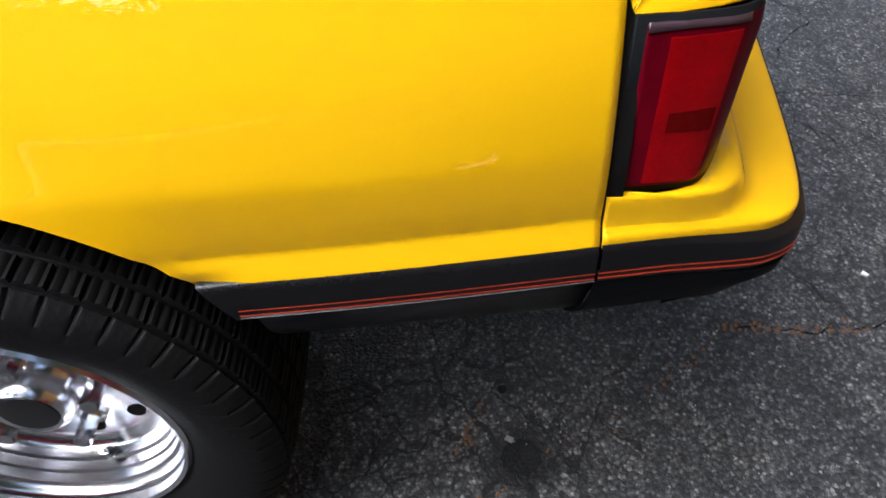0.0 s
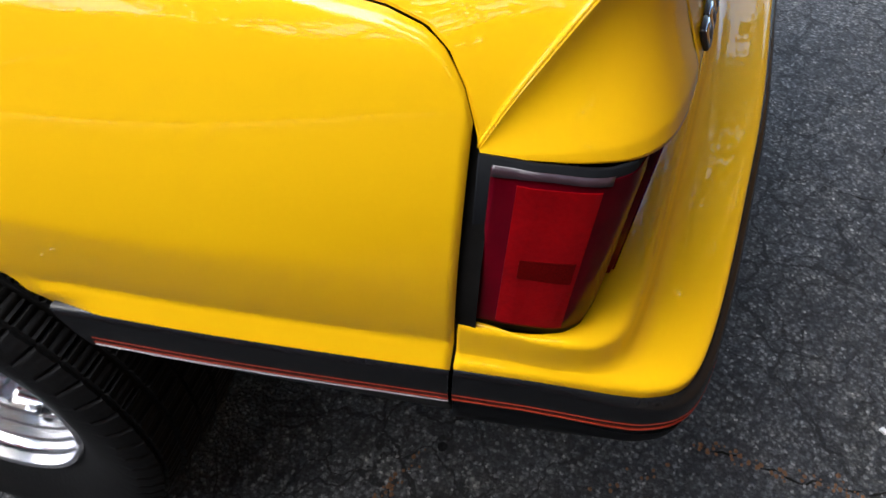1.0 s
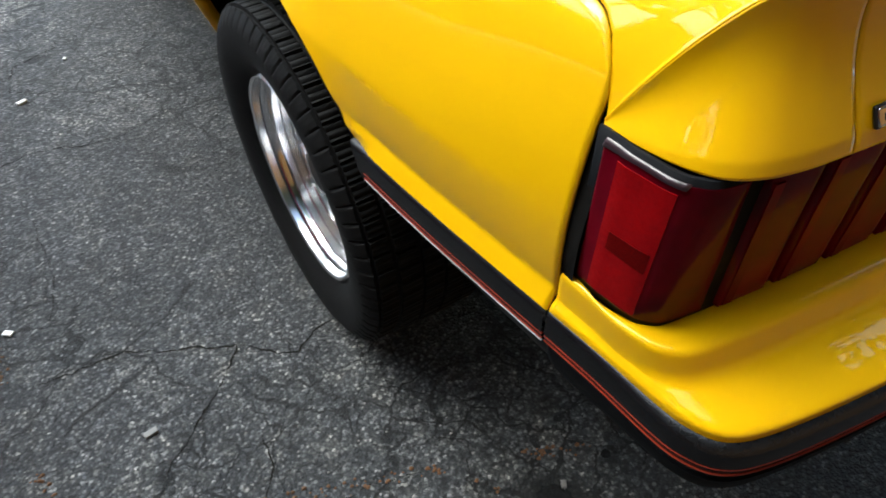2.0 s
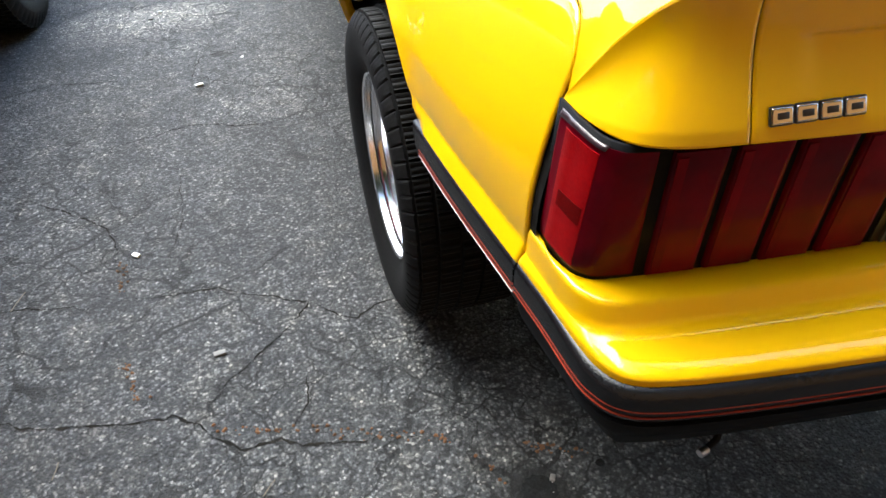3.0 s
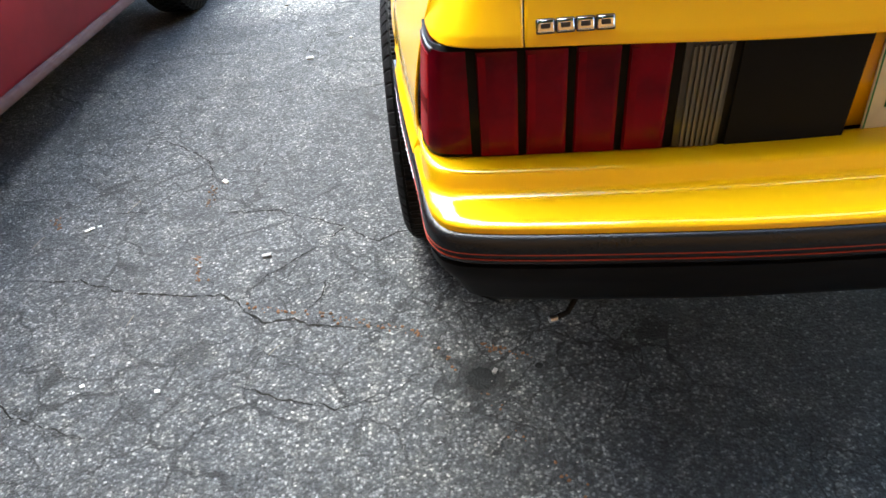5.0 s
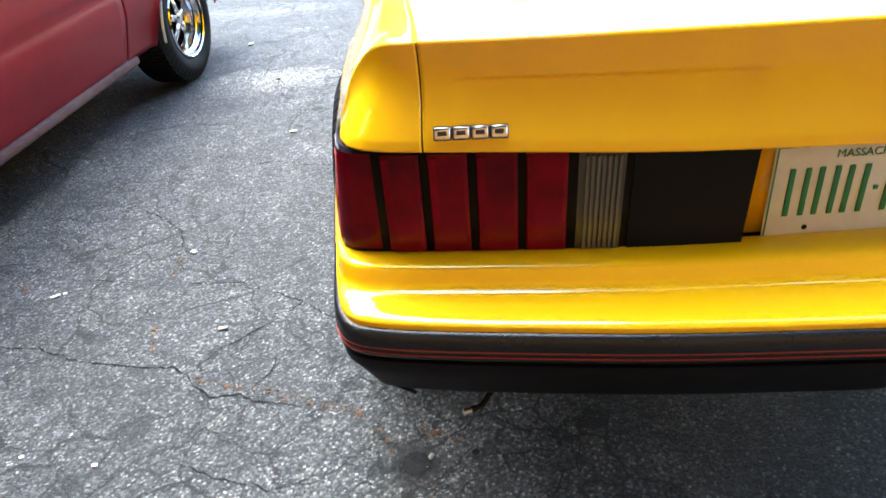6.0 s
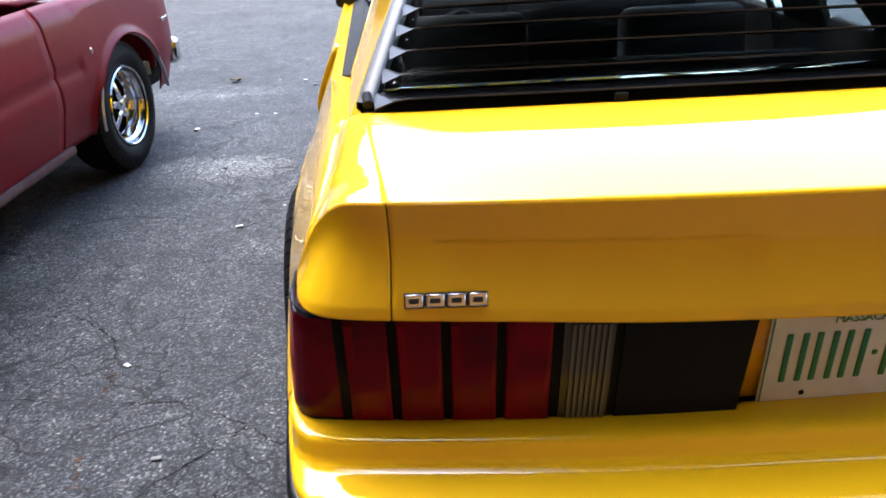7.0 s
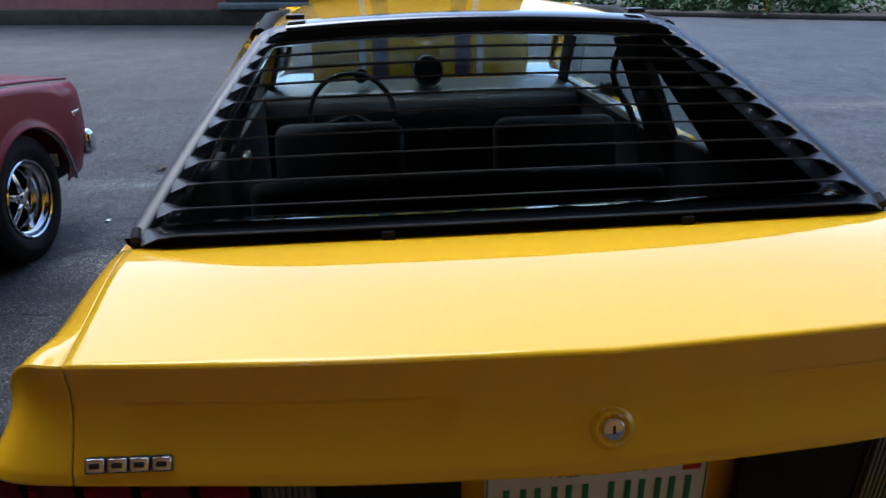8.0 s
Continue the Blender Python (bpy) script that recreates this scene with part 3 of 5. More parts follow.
for i in range(41):
    p = hatch_point(lerp(-0.99, 0.99, i / 40), 0.0)
    base_trim.append([p + Vector((0, a, d)) for a, d in ((-0.022, -0.010), (-0.020, 0.006), (0.0, 0.014), (0.03, 0.026), (0.035, 0.0))])
part("glass_base_trim", sheet(base_trim, closed=True), BLACK_PLASTIC, car, "black trim at the foot of the hatch glass")
N_SLAT = 12
for k in range(N_SLAT):
    f = 0.005 + 0.945 * k / (N_SLAT - 1)
    rows = []
    for i in range(41):
        u = lerp(-0.965, 0.965, i / 40)
        c = hatch_point(u, f, 0.022)
        end = max(0.0, (abs(u) - 0.90) / 0.065)
        c += Vector((0, 0.001, 0.003)) * end * end
        tilt = radians(lerp(lerp(-17, -8, f), 24, end**1.5))
        d = Vector((0, math.cos(tilt), math.sin(tilt)))
        up = Vector((0, -math.sin(tilt), math.cos(tilt)))
        w = lerp(0.058 if k else 0.078, 0.046, end)
        rows.append([c + d * (w * a) + up * b for a, b in ((-0.6, 0.0), (-0.6, 0.0022), (-0.2, 0.003), (0.4, 0.0022), (0.4, 0.0))])
    part("louvre_slat", sheet(rows, closed=True), BLACK_PLASTIC, car)
for s in (-1, 1):
    part("louvre_foot", box((0.022, 0.014, 0.046), (s * 0.262 + 0.012, 0.398, 0.996), 0.003), UNDER, car)
    part("louvre_hinge", box((0.045, 0.035, 0.012), (s * 0.43, 1.150, 1.312), 0.003), BLACK_PLASTIC, car)
top = []
for i in range(41):
    c = hatch_point(lerp(-0.90, 0.90, i / 40), 1.0, 0.02)
    top.append([c + Vector((0, a, b)) for a, b in ((-0.034, -0.010), (-0.032, -0.001), (-0.028, 0.002), (0.004, 0.008), (0.036, 0.011), (0.038, -0.004))])
part("louvre_top_bar", sheet(top, closed=True), GLOSS_BLACK, car, "glossy black louvre top bar")

# roof, pillars and side glass
roof = []
for i in range(21):
    y = lerp(1.15, 2.16, i / 20)
    zc = 1.295 + 0.012 * math.sin(math.pi * min(1, (y - 1.0) / 1.4))
    half = 0.555
    roof.append([Vector((u / 12 * half, y, zc - 0.028 * (abs(u) / 12) ** 2 - 0.035 * (abs(u) / 12) ** 8)) for u in range(-12, 13)])
part("roof", sheet(roof), YELLOW, car, thick=0.02)


def pillar(name, a, b, width, depth=0.03, mat=YELLOW):
    """A flat post from a to b, its width along y."""
    a, b = Vector(a), Vector(b)
    w = Vector((0, width / 2, 0))
    n = Vector((math.copysign(1, a.x), 0, 0.3)).normalized()
    part(name, slab([a - w, a + w, b + w, b - w], n * -depth), mat, car)


for s in (-1, 1):
    pillar("windscreen_pillar", (s * 0.72, 2.76, 0.885), (s * 0.55, 2.05, 1.28), 0.07)
    pillar("door_pillar", (s * 0.715, 1.50, 0.885), (s * 0.54, 1.50, 1.28), 0.20, mat=GLOSS_BLACK)
    # sail panel between hatch and quarter window
    sail = [(s * 0.703, 0.46, 0.954), (s * 0.731, 1.08, 0.890), (s * 0.60, 1.38, 1.20), (s * 0.56, 1.45, 1.279), (s * 0.527, 1.13, 1.27), (s * 0.704, 0.455, 0.978)]
    part("sail_panel", slab(sail, (-s * 0.02, 0, -0.01)), YELLOW, car)
    part("side_window", slab([(s * 0.715, 1.05, 0.89), (s * 0.715, 2.72, 0.89), (s * 0.545, 2.03, 1.27), (s * 0.55, 1.36, 1.26)], (-s * 0.004, 0, 0)), GLASS, car).visible_shadow = False
    rail = side_rows(1.455, 2.75, 30, lambda y: 0.89, low=0.25, axle=99)
    part("door", sheet(rail if s < 0 else flip(rail)), YELLOW, car, thick=0.03)
    wing = side_rows(2.76, 4.22, 60, lambda y: lerp(0.888, 0.80, (y - 2.76) / 1.46), low=0.25, axle=FRONT_AXLE)
    part("front_wing", sheet(wing if s < 0 else flip(wing)), YELLOW, car, thick=0.01)
    waist = []
    for k in range(25):
        y = lerp(0.45, 2.76, k / 24)
        z = seam_z(y) if y < 1.45 else 0.889
        inner = lerp(0.70, 0.73, min(1.0, (y - 0.45) / 0.6))
        waist.append([Vector((s * x, y, h)) for x, h in ((side_x(z, y) - 0.001, z - 0.001), (lerp(side_x(z, y), inner, 0.5), z + 0.004), (inner, z), (inner - 0.02, z - 0.012))])
    part("waist_panel", sheet(waist), YELLOW, car, thick=0.002)
    part("window_ledge", box((0.06, 1.7, 0.02), (s * 0.711, 1.93, 0.880), 0.004), VINYL, car, "black inner window ledge")
    part("door_mirror", box((0.09, 0.06, 0.075), (s * 0.775, 2.27, 0.915), 0.02, segments=4), BLACK_PLASTIC, car)
    part("mirror_arm", box((0.06, 0.04, 0.03), (s * 0.735, 2.29, 0.90), 0.008), BLACK_PLASTIC, car)
screen = part("windscreen", sheet([[Vector((u / 8 * lerp(0.70, 0.53, f), lerp(2.80, 2.06, f) + 0.06 * (1 - (u / 8) ** 2), lerp(0.90, 1.28, f))) for u in range(-8, 9)] for f in (0, 0.25, 0.5, 0.75, 1)]), GLASS, car, thick=0.005)
screen.visible_shadow = False

# raised hood with stripes, engine bay
HOOD = Matrix.Translation((0.045, 3.02, 0.93)) @ Matrix.Rotation(radians(72), 4, "X")


def on_hood(x0, x1, name, mat, lift, v0=0.0, v1=1.18, label=""):
    rows = [[HOOD @ Vector((lerp(x0, x1, i / 8), lerp(v0, v1, j / 8), lift - 0.02 * (lerp(x0, x1, i / 8) / 0.65) ** 2)) for i in range(9)] for j in range(9)]
    return part(name, sheet(rows), mat, car, label, thick=0.0 if lift else 0.02)


on_hood(-0.55, 0.55, "hood", YELLOW, 0.0, label="raised yellow hood with dark and white stripes")
for s in (-1, 1):
    on_hood(s * 0.178, s * 0.242, "hood_stripe", NAVY, 0.0125)
    on_hood(s * 0.168, s * 0.178, "hood_stripe", ORANGE, 0.0125)
    on_hood(s * 0.242, s * 0.252, "hood_stripe", ORANGE, 0.0125)
    on_hood(s * 0.282, s * 0.315, "hood_stripe", WHITE, 0.0125)
part("cowl", box((1.4, 0.16, 0.02), (0, 2.93, 0.915), 0.006), BLACK_PLASTIC, car)
part("engine", box((0.6, 0.7, 0.3), (0, 3.45, 0.62), 0.05), UNDER, car)
part("front_panel", box((1.42, 0.06, 0.42), (0, 4.2, 0.56), 0.02), YELLOW, car)

# floor, seats and dash
part("floor_pan", box((1.36, 3.2, 0.06), (0, 2.6, 0.24), 0.02), UNDER, car)
part("tail_floor", box((1.5, 0.56, 0.05), (0, 0.25, 0.545), 0.01), UNDER, car)
part("fuel_tank", box((0.9, 0.5, 0.2), (0.05, 0.30, 0.43), 0.05), UNDER, car)
part("cargo_floor", box((1.28, 1.1, 0.03), (0, 0.72, 0.74), 0.01), VINYL, car)
part("inner_side", box((0.04, 1.3, 0.5), (-0.69, 0.72, 0.68), 0.01), VINYL, car)
part("inner_side", box((0.04, 1.3, 0.5), (0.69, 0.72, 0.68), 0.01), VINYL, car)
part("rear_bulkhead", box((1.3, 0.03, 0.4), (0, 0.11, 0.74), 0.01), UNDER, car)
part("rear_seat", box((1.2, 0.14, 0.42), (0, 1.22, 0.66), 0.04, Matrix.Rotation(radians(-15), 4, "X")), VINYL, car)


def front_seat(x, head):
    back = part("seat_back", box((0.46, 0.12, 0.44), (x, 1.83, 0.68), 0.05, Matrix.Rotation(radians(-14), 4, "X"), 3), VINYL, car)
    if head:
        part("headrest", box((0.2, 0.09, 0.1), (x + 0.13, 1.80, 1.02), 0.03, Matrix.Rotation(radians(-10), 4, "X"), 3), VINYL, back)
    part("seat_base", box((0.46, 0.5, 0.16), (x, 2.08, 0.44), 0.05), VINYL, car)


front_seat(-0.36, False)
front_seat(0.43, False)
# black inner trim
for s in (-1, 1):
    inner = [(s * 0.705, 0.46, 0.93), (s * 0.725, 1.11, 0.88), (s * 0.575, 1.41, 1.19), (s * 0.53, 1.49, 1.268), (s * 0.50, 1.16, 1.262), (s * 0.67, 0.47, 0.965)]
    part("sail_trim", slab(inner, (-s * 0.012, 0, -0.006)), VINYL, car)
    part("pillar_trim", slab([(s * 0.712, 1.37, 0.87), (s * 0.712, 1.64, 0.87), (s * 0.532, 1.62, 1.265), (s * 0.532, 1.43, 1.265)], (-s * 0.018, 0, -0.006)), VINYL, car)
    pillar("screen_trim", (s * 0.69, 2.70, 0.87), (s * 0.53, 1.99, 1.265), 0.12, 0.015, VINYL)
    part("door_trim", box((0.04, 1.75, 0.60), (s * 0.72, 1.95, 0.58), 0.015), VINYL, car)
    part("sill_trim", box((0.05, 1.75, 0.025), (s * 0.725, 1.95, 0.891), 0.008), BRIGHT if s > 0 else VINYL, car)
    part("side_rail_trim", tube([(s * 0.52, 1.15, 1.263), (s * 0.535, 1.6, 1.272), (s * 0.52, 2.02, 1.255)], 0.025, 8), VINYL, car)
part("headlining", sheet([[Vector((u / 6 * 0.52, y, 1.262 + 0.022 * math.sin(math.pi * min(1, (y - 1.0) / 1.4)) - 0.02 * (u / 6) ** 2)) for u in range(-6, 7)] for y in (1.17, 1.4, 1.7, 2.0, 2.12)]), VINYL, car, thick=0.008)
part("seat_belt", tube(spline([(0.58, 1.62, 1.20), (0.60, 1.75, 1.05), (0.67, 1.70, 0.9), (0.69, 1.62, 0.7)], 12), 0.012, 6), VINYL, car)
part("door_pull", box((0.03, 0.1, 0.06), (-0.68, 1.75, 0.80), 0.012), BRIGHT, car, "small bright door pull")
dash = []
for i in range(13):
    x = lerp(-0.68, 0.68, i / 12)
    dash.append([Vector((x, y, z)) for y, z in ((2.46, 0.880), (2.50, 0.895), (2.75, 0.90), (2.84, 0.89))])
part("dashboard_top", sheet(dash), DASH, car, "grey-green dashboard top", thick=0.01)
part("dashboard", sheet([[Vector((x, y, z)) for y, z in ((2.42, 0.55), (2.40, 0.80), (2.42, 0.86), (2.46, 0.878))] for x in (-0.68, -0.3, 0, 0.3, 0.68)]), VINYL, car, "black dashboard face", thick=0.01)
ring = [Vector((-0.315 + 0.175 * math.cos(a), 2.30 + 0.05 * math.sin(a), 0.835 + 0.165 * math.sin(a))) for a in [2 * math.pi * k / 40 for k in range(40)]]
wheel = part("steering_wheel", tube(ring, 0.011, 8, True), VINYL, car, "black rimmed steering wheel")
for a in (200, 340, 270):
    p = ring[int(a / 9)]
    part("spoke", tube([Vector((-0.315, 2.32, 0.835)), p], 0.012, 6), VINYL, wheel)
tach = part("tachometer", tube([(0.025, 2.52, 0.978), (0.025, 2.62, 0.978)], 0.065, 24), VINYL, car, "round black tachometer on the dashboard")
part("bezel", lathe([(0.0, 0.058), (-0.012, 0.062), (-0.012, 0.068), (0.01, 0.068)], 28), BRIGHT, tach).matrix_basis = Matrix.Translation((0.025, 2.515, 0.978)) @ Matrix.Rotation(radians(90), 4, "Z")
part("stalk", tube([(0.025, 2.57, 0.88), (0.025, 2.57, 0.94)], 0.012, 8), VINYL, tach)
part("gauge", tube([(-0.27, 2.5, 0.965), (-0.27, 2.56, 0.965)], 0.03, 16), VINYL, car)
part("mirror_inside", box((0.24, 0.03, 0.06), (0.03, 2.25, 1.175), 0.012), VINYL, car)

# tail lamps
TOP_IN = dict(side=(0.777, 0.088), corner=(0.763, 0.040), rear=(0.72, 0.021), mid=-0.026)
BOT_IN = dict(side=(0.794, 0.095), corner=(0.779, 0.052), rear=(0.74, 0.036), mid=-0.010)
lamp_top, lamp_bot = plan(**TOP_IN, z=0.866, y_side=0.139, n=200), plan(**BOT_IN, z=0.692, y_side=0.140, n=200)


def at_x(curve, x):
    """Place along the curve, in points, where its rear part reaches x."""
    return float(np.interp(x, [q.x for q in curve[60:]], range(60, 201)))


def lens_rows(i0, i1, lift, z0=0.697, z1=0.858, m=12, n=14, swell=0.0):
    """A piece of the lamp's face, between indices of its plan curve."""
    rows = []
    for k in range(n + 1):
        i = i0 + (i1 - i0) * k / n
        a, b = int(i), min(int(i) + 1, 200)
        pt, pb = lamp_top[a].lerp(lamp_top[b], i - a), lamp_bot[a].lerp(lamp_bot[b], i - a)
        straight = min(1.0, max(0.0, (pt.x + 0.765) / 0.04))
        upright = Vector((pt.x, float(np.interp(pt.x, [q.x for q in lamp_bot[50:]], [q.y for q in lamp_bot[50:]])), pb.z))
        pb = pb.lerp(upright, straight)
        t = lamp_top[min(b + 1, 200)] - lamp_top[max(a - 1, 0)]
        out = Vector((t.y, -t.x, 0)).normalized()
        row = []
        for j in range(m + 1):
            f = j / m
            z = lerp(z0 - 0.009 * min(1.0, max(0.0, (0.1 - pb.y) / 0.1)), z1, f)
            p = pb.lerp(pt, (z - 0.692) / 0.174)
            p.z = z
            rim = min(k, n - k, j, m - j)
            row.append(p + out * (lift + (swell if rim > 0 else 0.0)))
        rows.append(row)
    return rows


def shut(rows, depth):
    """Closes a lens face with sides that go back by depth."""
    bm = sheet(rows)
    edges = [e for e in bm.edges if e.is_boundary]
    made = bmesh.ops.extrude_edge_only(bm, edges=edges)["geom"]
    mid = sum((v.co for v in bm.verts), Vector()) / len(bm.verts)
    back = Vector((-mid.x, 0.3, 0)).normalized() if mid.y > 0.05 else Vector((0, 1, 0))
    for v in made:
        if isinstance(v, bmesh.types.BMVert):
            v.co += back * depth
    return bm


def tail_lamp(s):
    def place(rows):
        return rows if s < 0 else flip(rows)
    housing = part("tail_lamp_housing", sheet(place(lens_rows(0, at_x(lamp_top, -0.186), 0.0, 0.690, 0.866, n=120, m=2))), SATIN_BLACK, car, "black tail lamp housing", thick=0.004)
    edges = [-0.715, -0.648, -0.580, -0.510, -0.440, -0.357]
    side_front = 12
    corner = at_x(lamp_top, -0.7245)
    part("wrap_lens", shut(place(lens_rows(side_front, corner, 0.003, swell=0.002, n=40)), 0.012), RED_LENS, housing, "dark red wrap-around lens")
    # bevel strip whose greyish colour carries the sheen of the sky
    bevel = []
    for row in place(lens_rows(side_front, corner - 30, 0.005, 0.852, 0.866, m=2, n=30)):
        k = len(bevel) / 30
        bevel.append([row[0] + Vector((0, 0, 0.006 * k)), row[1].lerp(row[2], 0.3) + Vector((0.004 * -s, 0, 0))])
    part("lens_top_edge", sheet(bevel), LENS_EDGE, housing, "lens top edge with a grey sky sheen in its colour", thick=0.001)
    part("side_reflector", shut(place(lens_rows(36, 80, 0.0056, 0.702, 0.848, n=24)), 0.004), RED_REFLECTOR, housing, "bright red side reflector")
    part("reflector_mesh", shut(place(lens_rows(50, 78, 0.0061, 0.757, 0.777, m=4)), 0.002), DARK_RED, housing, "dark mesh band in the reflector")
    for a, b in zip(edges, edges[1:-1]):
        part("brake_lens", shut(place(lens_rows(at_x(lamp_top, a + 0.0065), at_x(lamp_top, b - 0.0055), 0.008, swell=0.003)), 0.012), RED_LENS, housing)
        part("lens_facet", shut(place(lens_rows(at_x(lamp_top, a + 0.0085), at_x(lamp_top, a + 0.019), 0.0112, 0.702, 0.853, n=3)), 0.003), LENS_FACET, housing, "brighter red facet along the lens")
    part("reversing_lens", shut(place(lens_rows(at_x(lamp_top, -0.431), at_x(lamp_top, -0.366), 0.004, 0.695, 0.855)), 0.01), DARK_LENS, housing, "smoky reversing lamp lens")
    for k in range(7):
        x = lerp(-0.421, -0.376, k / 6)
        i = at_x(lamp_top, x)
        part("lens_rib", shut(place(lens_rows(i, at_x(lamp_top, x + 0.0042), 0.009, 0.697, 0.848, n=2, m=4)), 0.004), CLEAR_LENS, housing, "pale ribbed clear lens")
    # filler panel towards the plate
    part("filler_panel", shut(place(lens_rows(at_x(lamp_top, -0.355), at_x(lamp_top, -0.186), 0.005, 0.690, 0.862)), 0.01), SATIN_BLACK, car, "satin black filler panel")


tail_lamp(-1)
tail_lamp(1)
part("plate_recess", sheet([[Vector((x, y + 0.012, z)) for x in (-0.22, 0, 0.22)] for y, z in ((0.0, 0.86), (0.004, 0.76), (0.006, 0.684))]), YELLOW, car, thick=0.003)

# licence plate: lettering as plain bars
plate = part("licence_plate", box((0.305, 0.003, 0.152), (0, 0.003, 0.757), 0.0012), PLATE_WHITE, car, "white licence plate with green bars")
for z in (0.684, 0.830):
    part("border", box((0.296, 0.002, 0.0022), (0, 0.0015, z)), PLATE_GREEN, plate)
for x in (-0.149, 0.149):
    part("border", box((0.0022, 0.002, 0.146), (x, 0.0015, 0.757)), PLATE_GREEN, plate)
for x in (-0.112, -0.070, -0.028, 0.030, 0.072, 0.114):
    for side in (-1, 1):
        part("character_bar", box((0.0085, 0.003, 0.078), (x + side * 0.0112, 0.001, 0.757), 0.001), PLATE_GREEN, plate)
part("dot", box((0.007, 0.003, 0.007), (0.001, 0.001, 0.757), 0.001), PLATE_GREEN, plate)
def lettering(text, height, at, mat, parent, name="state_name"):
    """Words as a flat mesh that faces the rear of the car."""
    curve = bpy.data.curves.new(name, "FONT")
    curve.body, curve.size, curve.align_x, curve.align_y, curve.extrude = text, height, "CENTER", "CENTER", 0.0006
    temp = bpy.data.objects.new(name, curve)
    scene.collection.objects.link(temp)
    bpy.context.view_layer.update()
    me = bpy.data.meshes.new_from_object(temp.evaluated_get(bpy.context.evaluated_depsgraph_get()))
    bpy.data.objects.remove(temp)
    me.name = name
    me.transform(Matrix.Translation(at) @ Matrix.Rotation(radians(90), 4, "X"))
    me.materials.clear()
    me.materials.append(mat)
    ob = new(name, me)
    ob.parent = parent
    return ob


lettering("MASSACHUSETTS", 0.017, (0, 0.0008, 0.815), PLATE_GREEN, plate)
part("sticker", box((0.025, 0.002, 0.018), (0.128, 0.0012, 0.815)), ORANGE, plate, "red sticker")
for x in (-0.09, 0.09):
    part("bolt_hole", tube([(x, 0.0, 0.697), (x, 0.006, 0.697)], 0.004, 10), UNDER, plate)

# maker's badge as plain shapes, lock
FACE_PTS = [p for row in cap + spoiler for p in row]


def face_y(x, z):
    """Depth of the tail's yellow face at a place."""
    near = sorted(FACE_PTS, key=lambda p: (p.x - x) ** 2 + (p.z - z) ** 2)[:4]
    return sum(p.y for p in near) / 4


BADGE_TURN = Matrix.Rotation(math.atan2(face_y(-0.535, 0.889) - face_y(-0.634, 0.889), 0.099), 4, "Z") @ Matrix.Rotation(-math.atan2(face_y(-0.585, 0.899) - face_y(-0.585, 0.879), 0.02), 4, "X")
BADGE_AT = Vector((-0.579, face_y(-0.579, 0.892) - 0.0045, 0.892))
def badge_block(size, x, out, bevel):
    """A small block on the badge's line, x along it and out proud of the face."""
    bm = box(size, (x, -out, 0), bevel)
    bmesh.ops.transform(bm, matrix=Matrix.Translation(BADGE_AT) @ BADGE_TURN, verts=bm.verts)
    return bm


badge = part("badge", badge_block((0.099, 0.003, 0.013), 0.0, 0.0, 0.001), BLACK_PLASTIC, car, "small badge of four chrome blocks with dark edges")
for k in range(4):
    x = 0.0258 * (k - 1.5)
    part("block_edge", badge_block((0.0248, 0.005, 0.0195), x, 0.0005, 0.002), BLACK_PLASTIC, badge)
    part("chrome_block", badge_block((0.0222, 0.004, 0.0165), x, 0.0025, 0.0018), CHROME, badge)
    part("dark_inset", badge_block((0.0125, 0.002, 0.0065), x, 0.0041, 0.0006), BLACK_PLASTIC, badge)
LOCK_AT = Matrix.Translation((0, face_y(0.0, 0.905), 0.905)) @ Matrix.Rotation(-math.atan2(face_y(0, 0.915) - face_y(0, 0.895), 0.02), 4, "X") @ Matrix.Rotation(radians(90), 4, "Z")
lock = part("lock_dish", lathe([(-0.003, 0.0), (-0.003, 0.016), (-0.005, 0.018), (-0.0075, 0.0205), (-0.007, 0.0235), (0.001, 0.030)], 36), YELLOW, car, "round yellow lock surround")
lock.matrix_basis = LOCK_AT
cylinder = part("lock_cylinder", lathe([(-0.003, 0.0145), (-0.0075, 0.014), (-0.0085, 0.0125), (-0.0085, 0.0)], 30), CHROME, car, "chrome hatch lock")
cylinder.matrix_basis = LOCK_AT
part("key_slot", box((0.001, 0.003, 0.010), (-0.009, 0, 0)), UNDER, cylinder)

# exhaust tip and rear axle under the tail
part("tail_pipe", tube([(-0.605, -0.036, 0.40), (-0.585, -0.028, 0.402), (-0.56, 0.0, 0.42)], 0.005, 10), UNDER, car)
part("pipe_end", tube([(-0.617, -0.040, 0.40), (-0.604, -0.036, 0.40)], 0.006, 10), BRIGHT, car)
part("rear_axle", tube([(-0.7, AXLE, 0.36), (0.7, AXLE, 0.36)], 0.045, 12), UNDER, car)


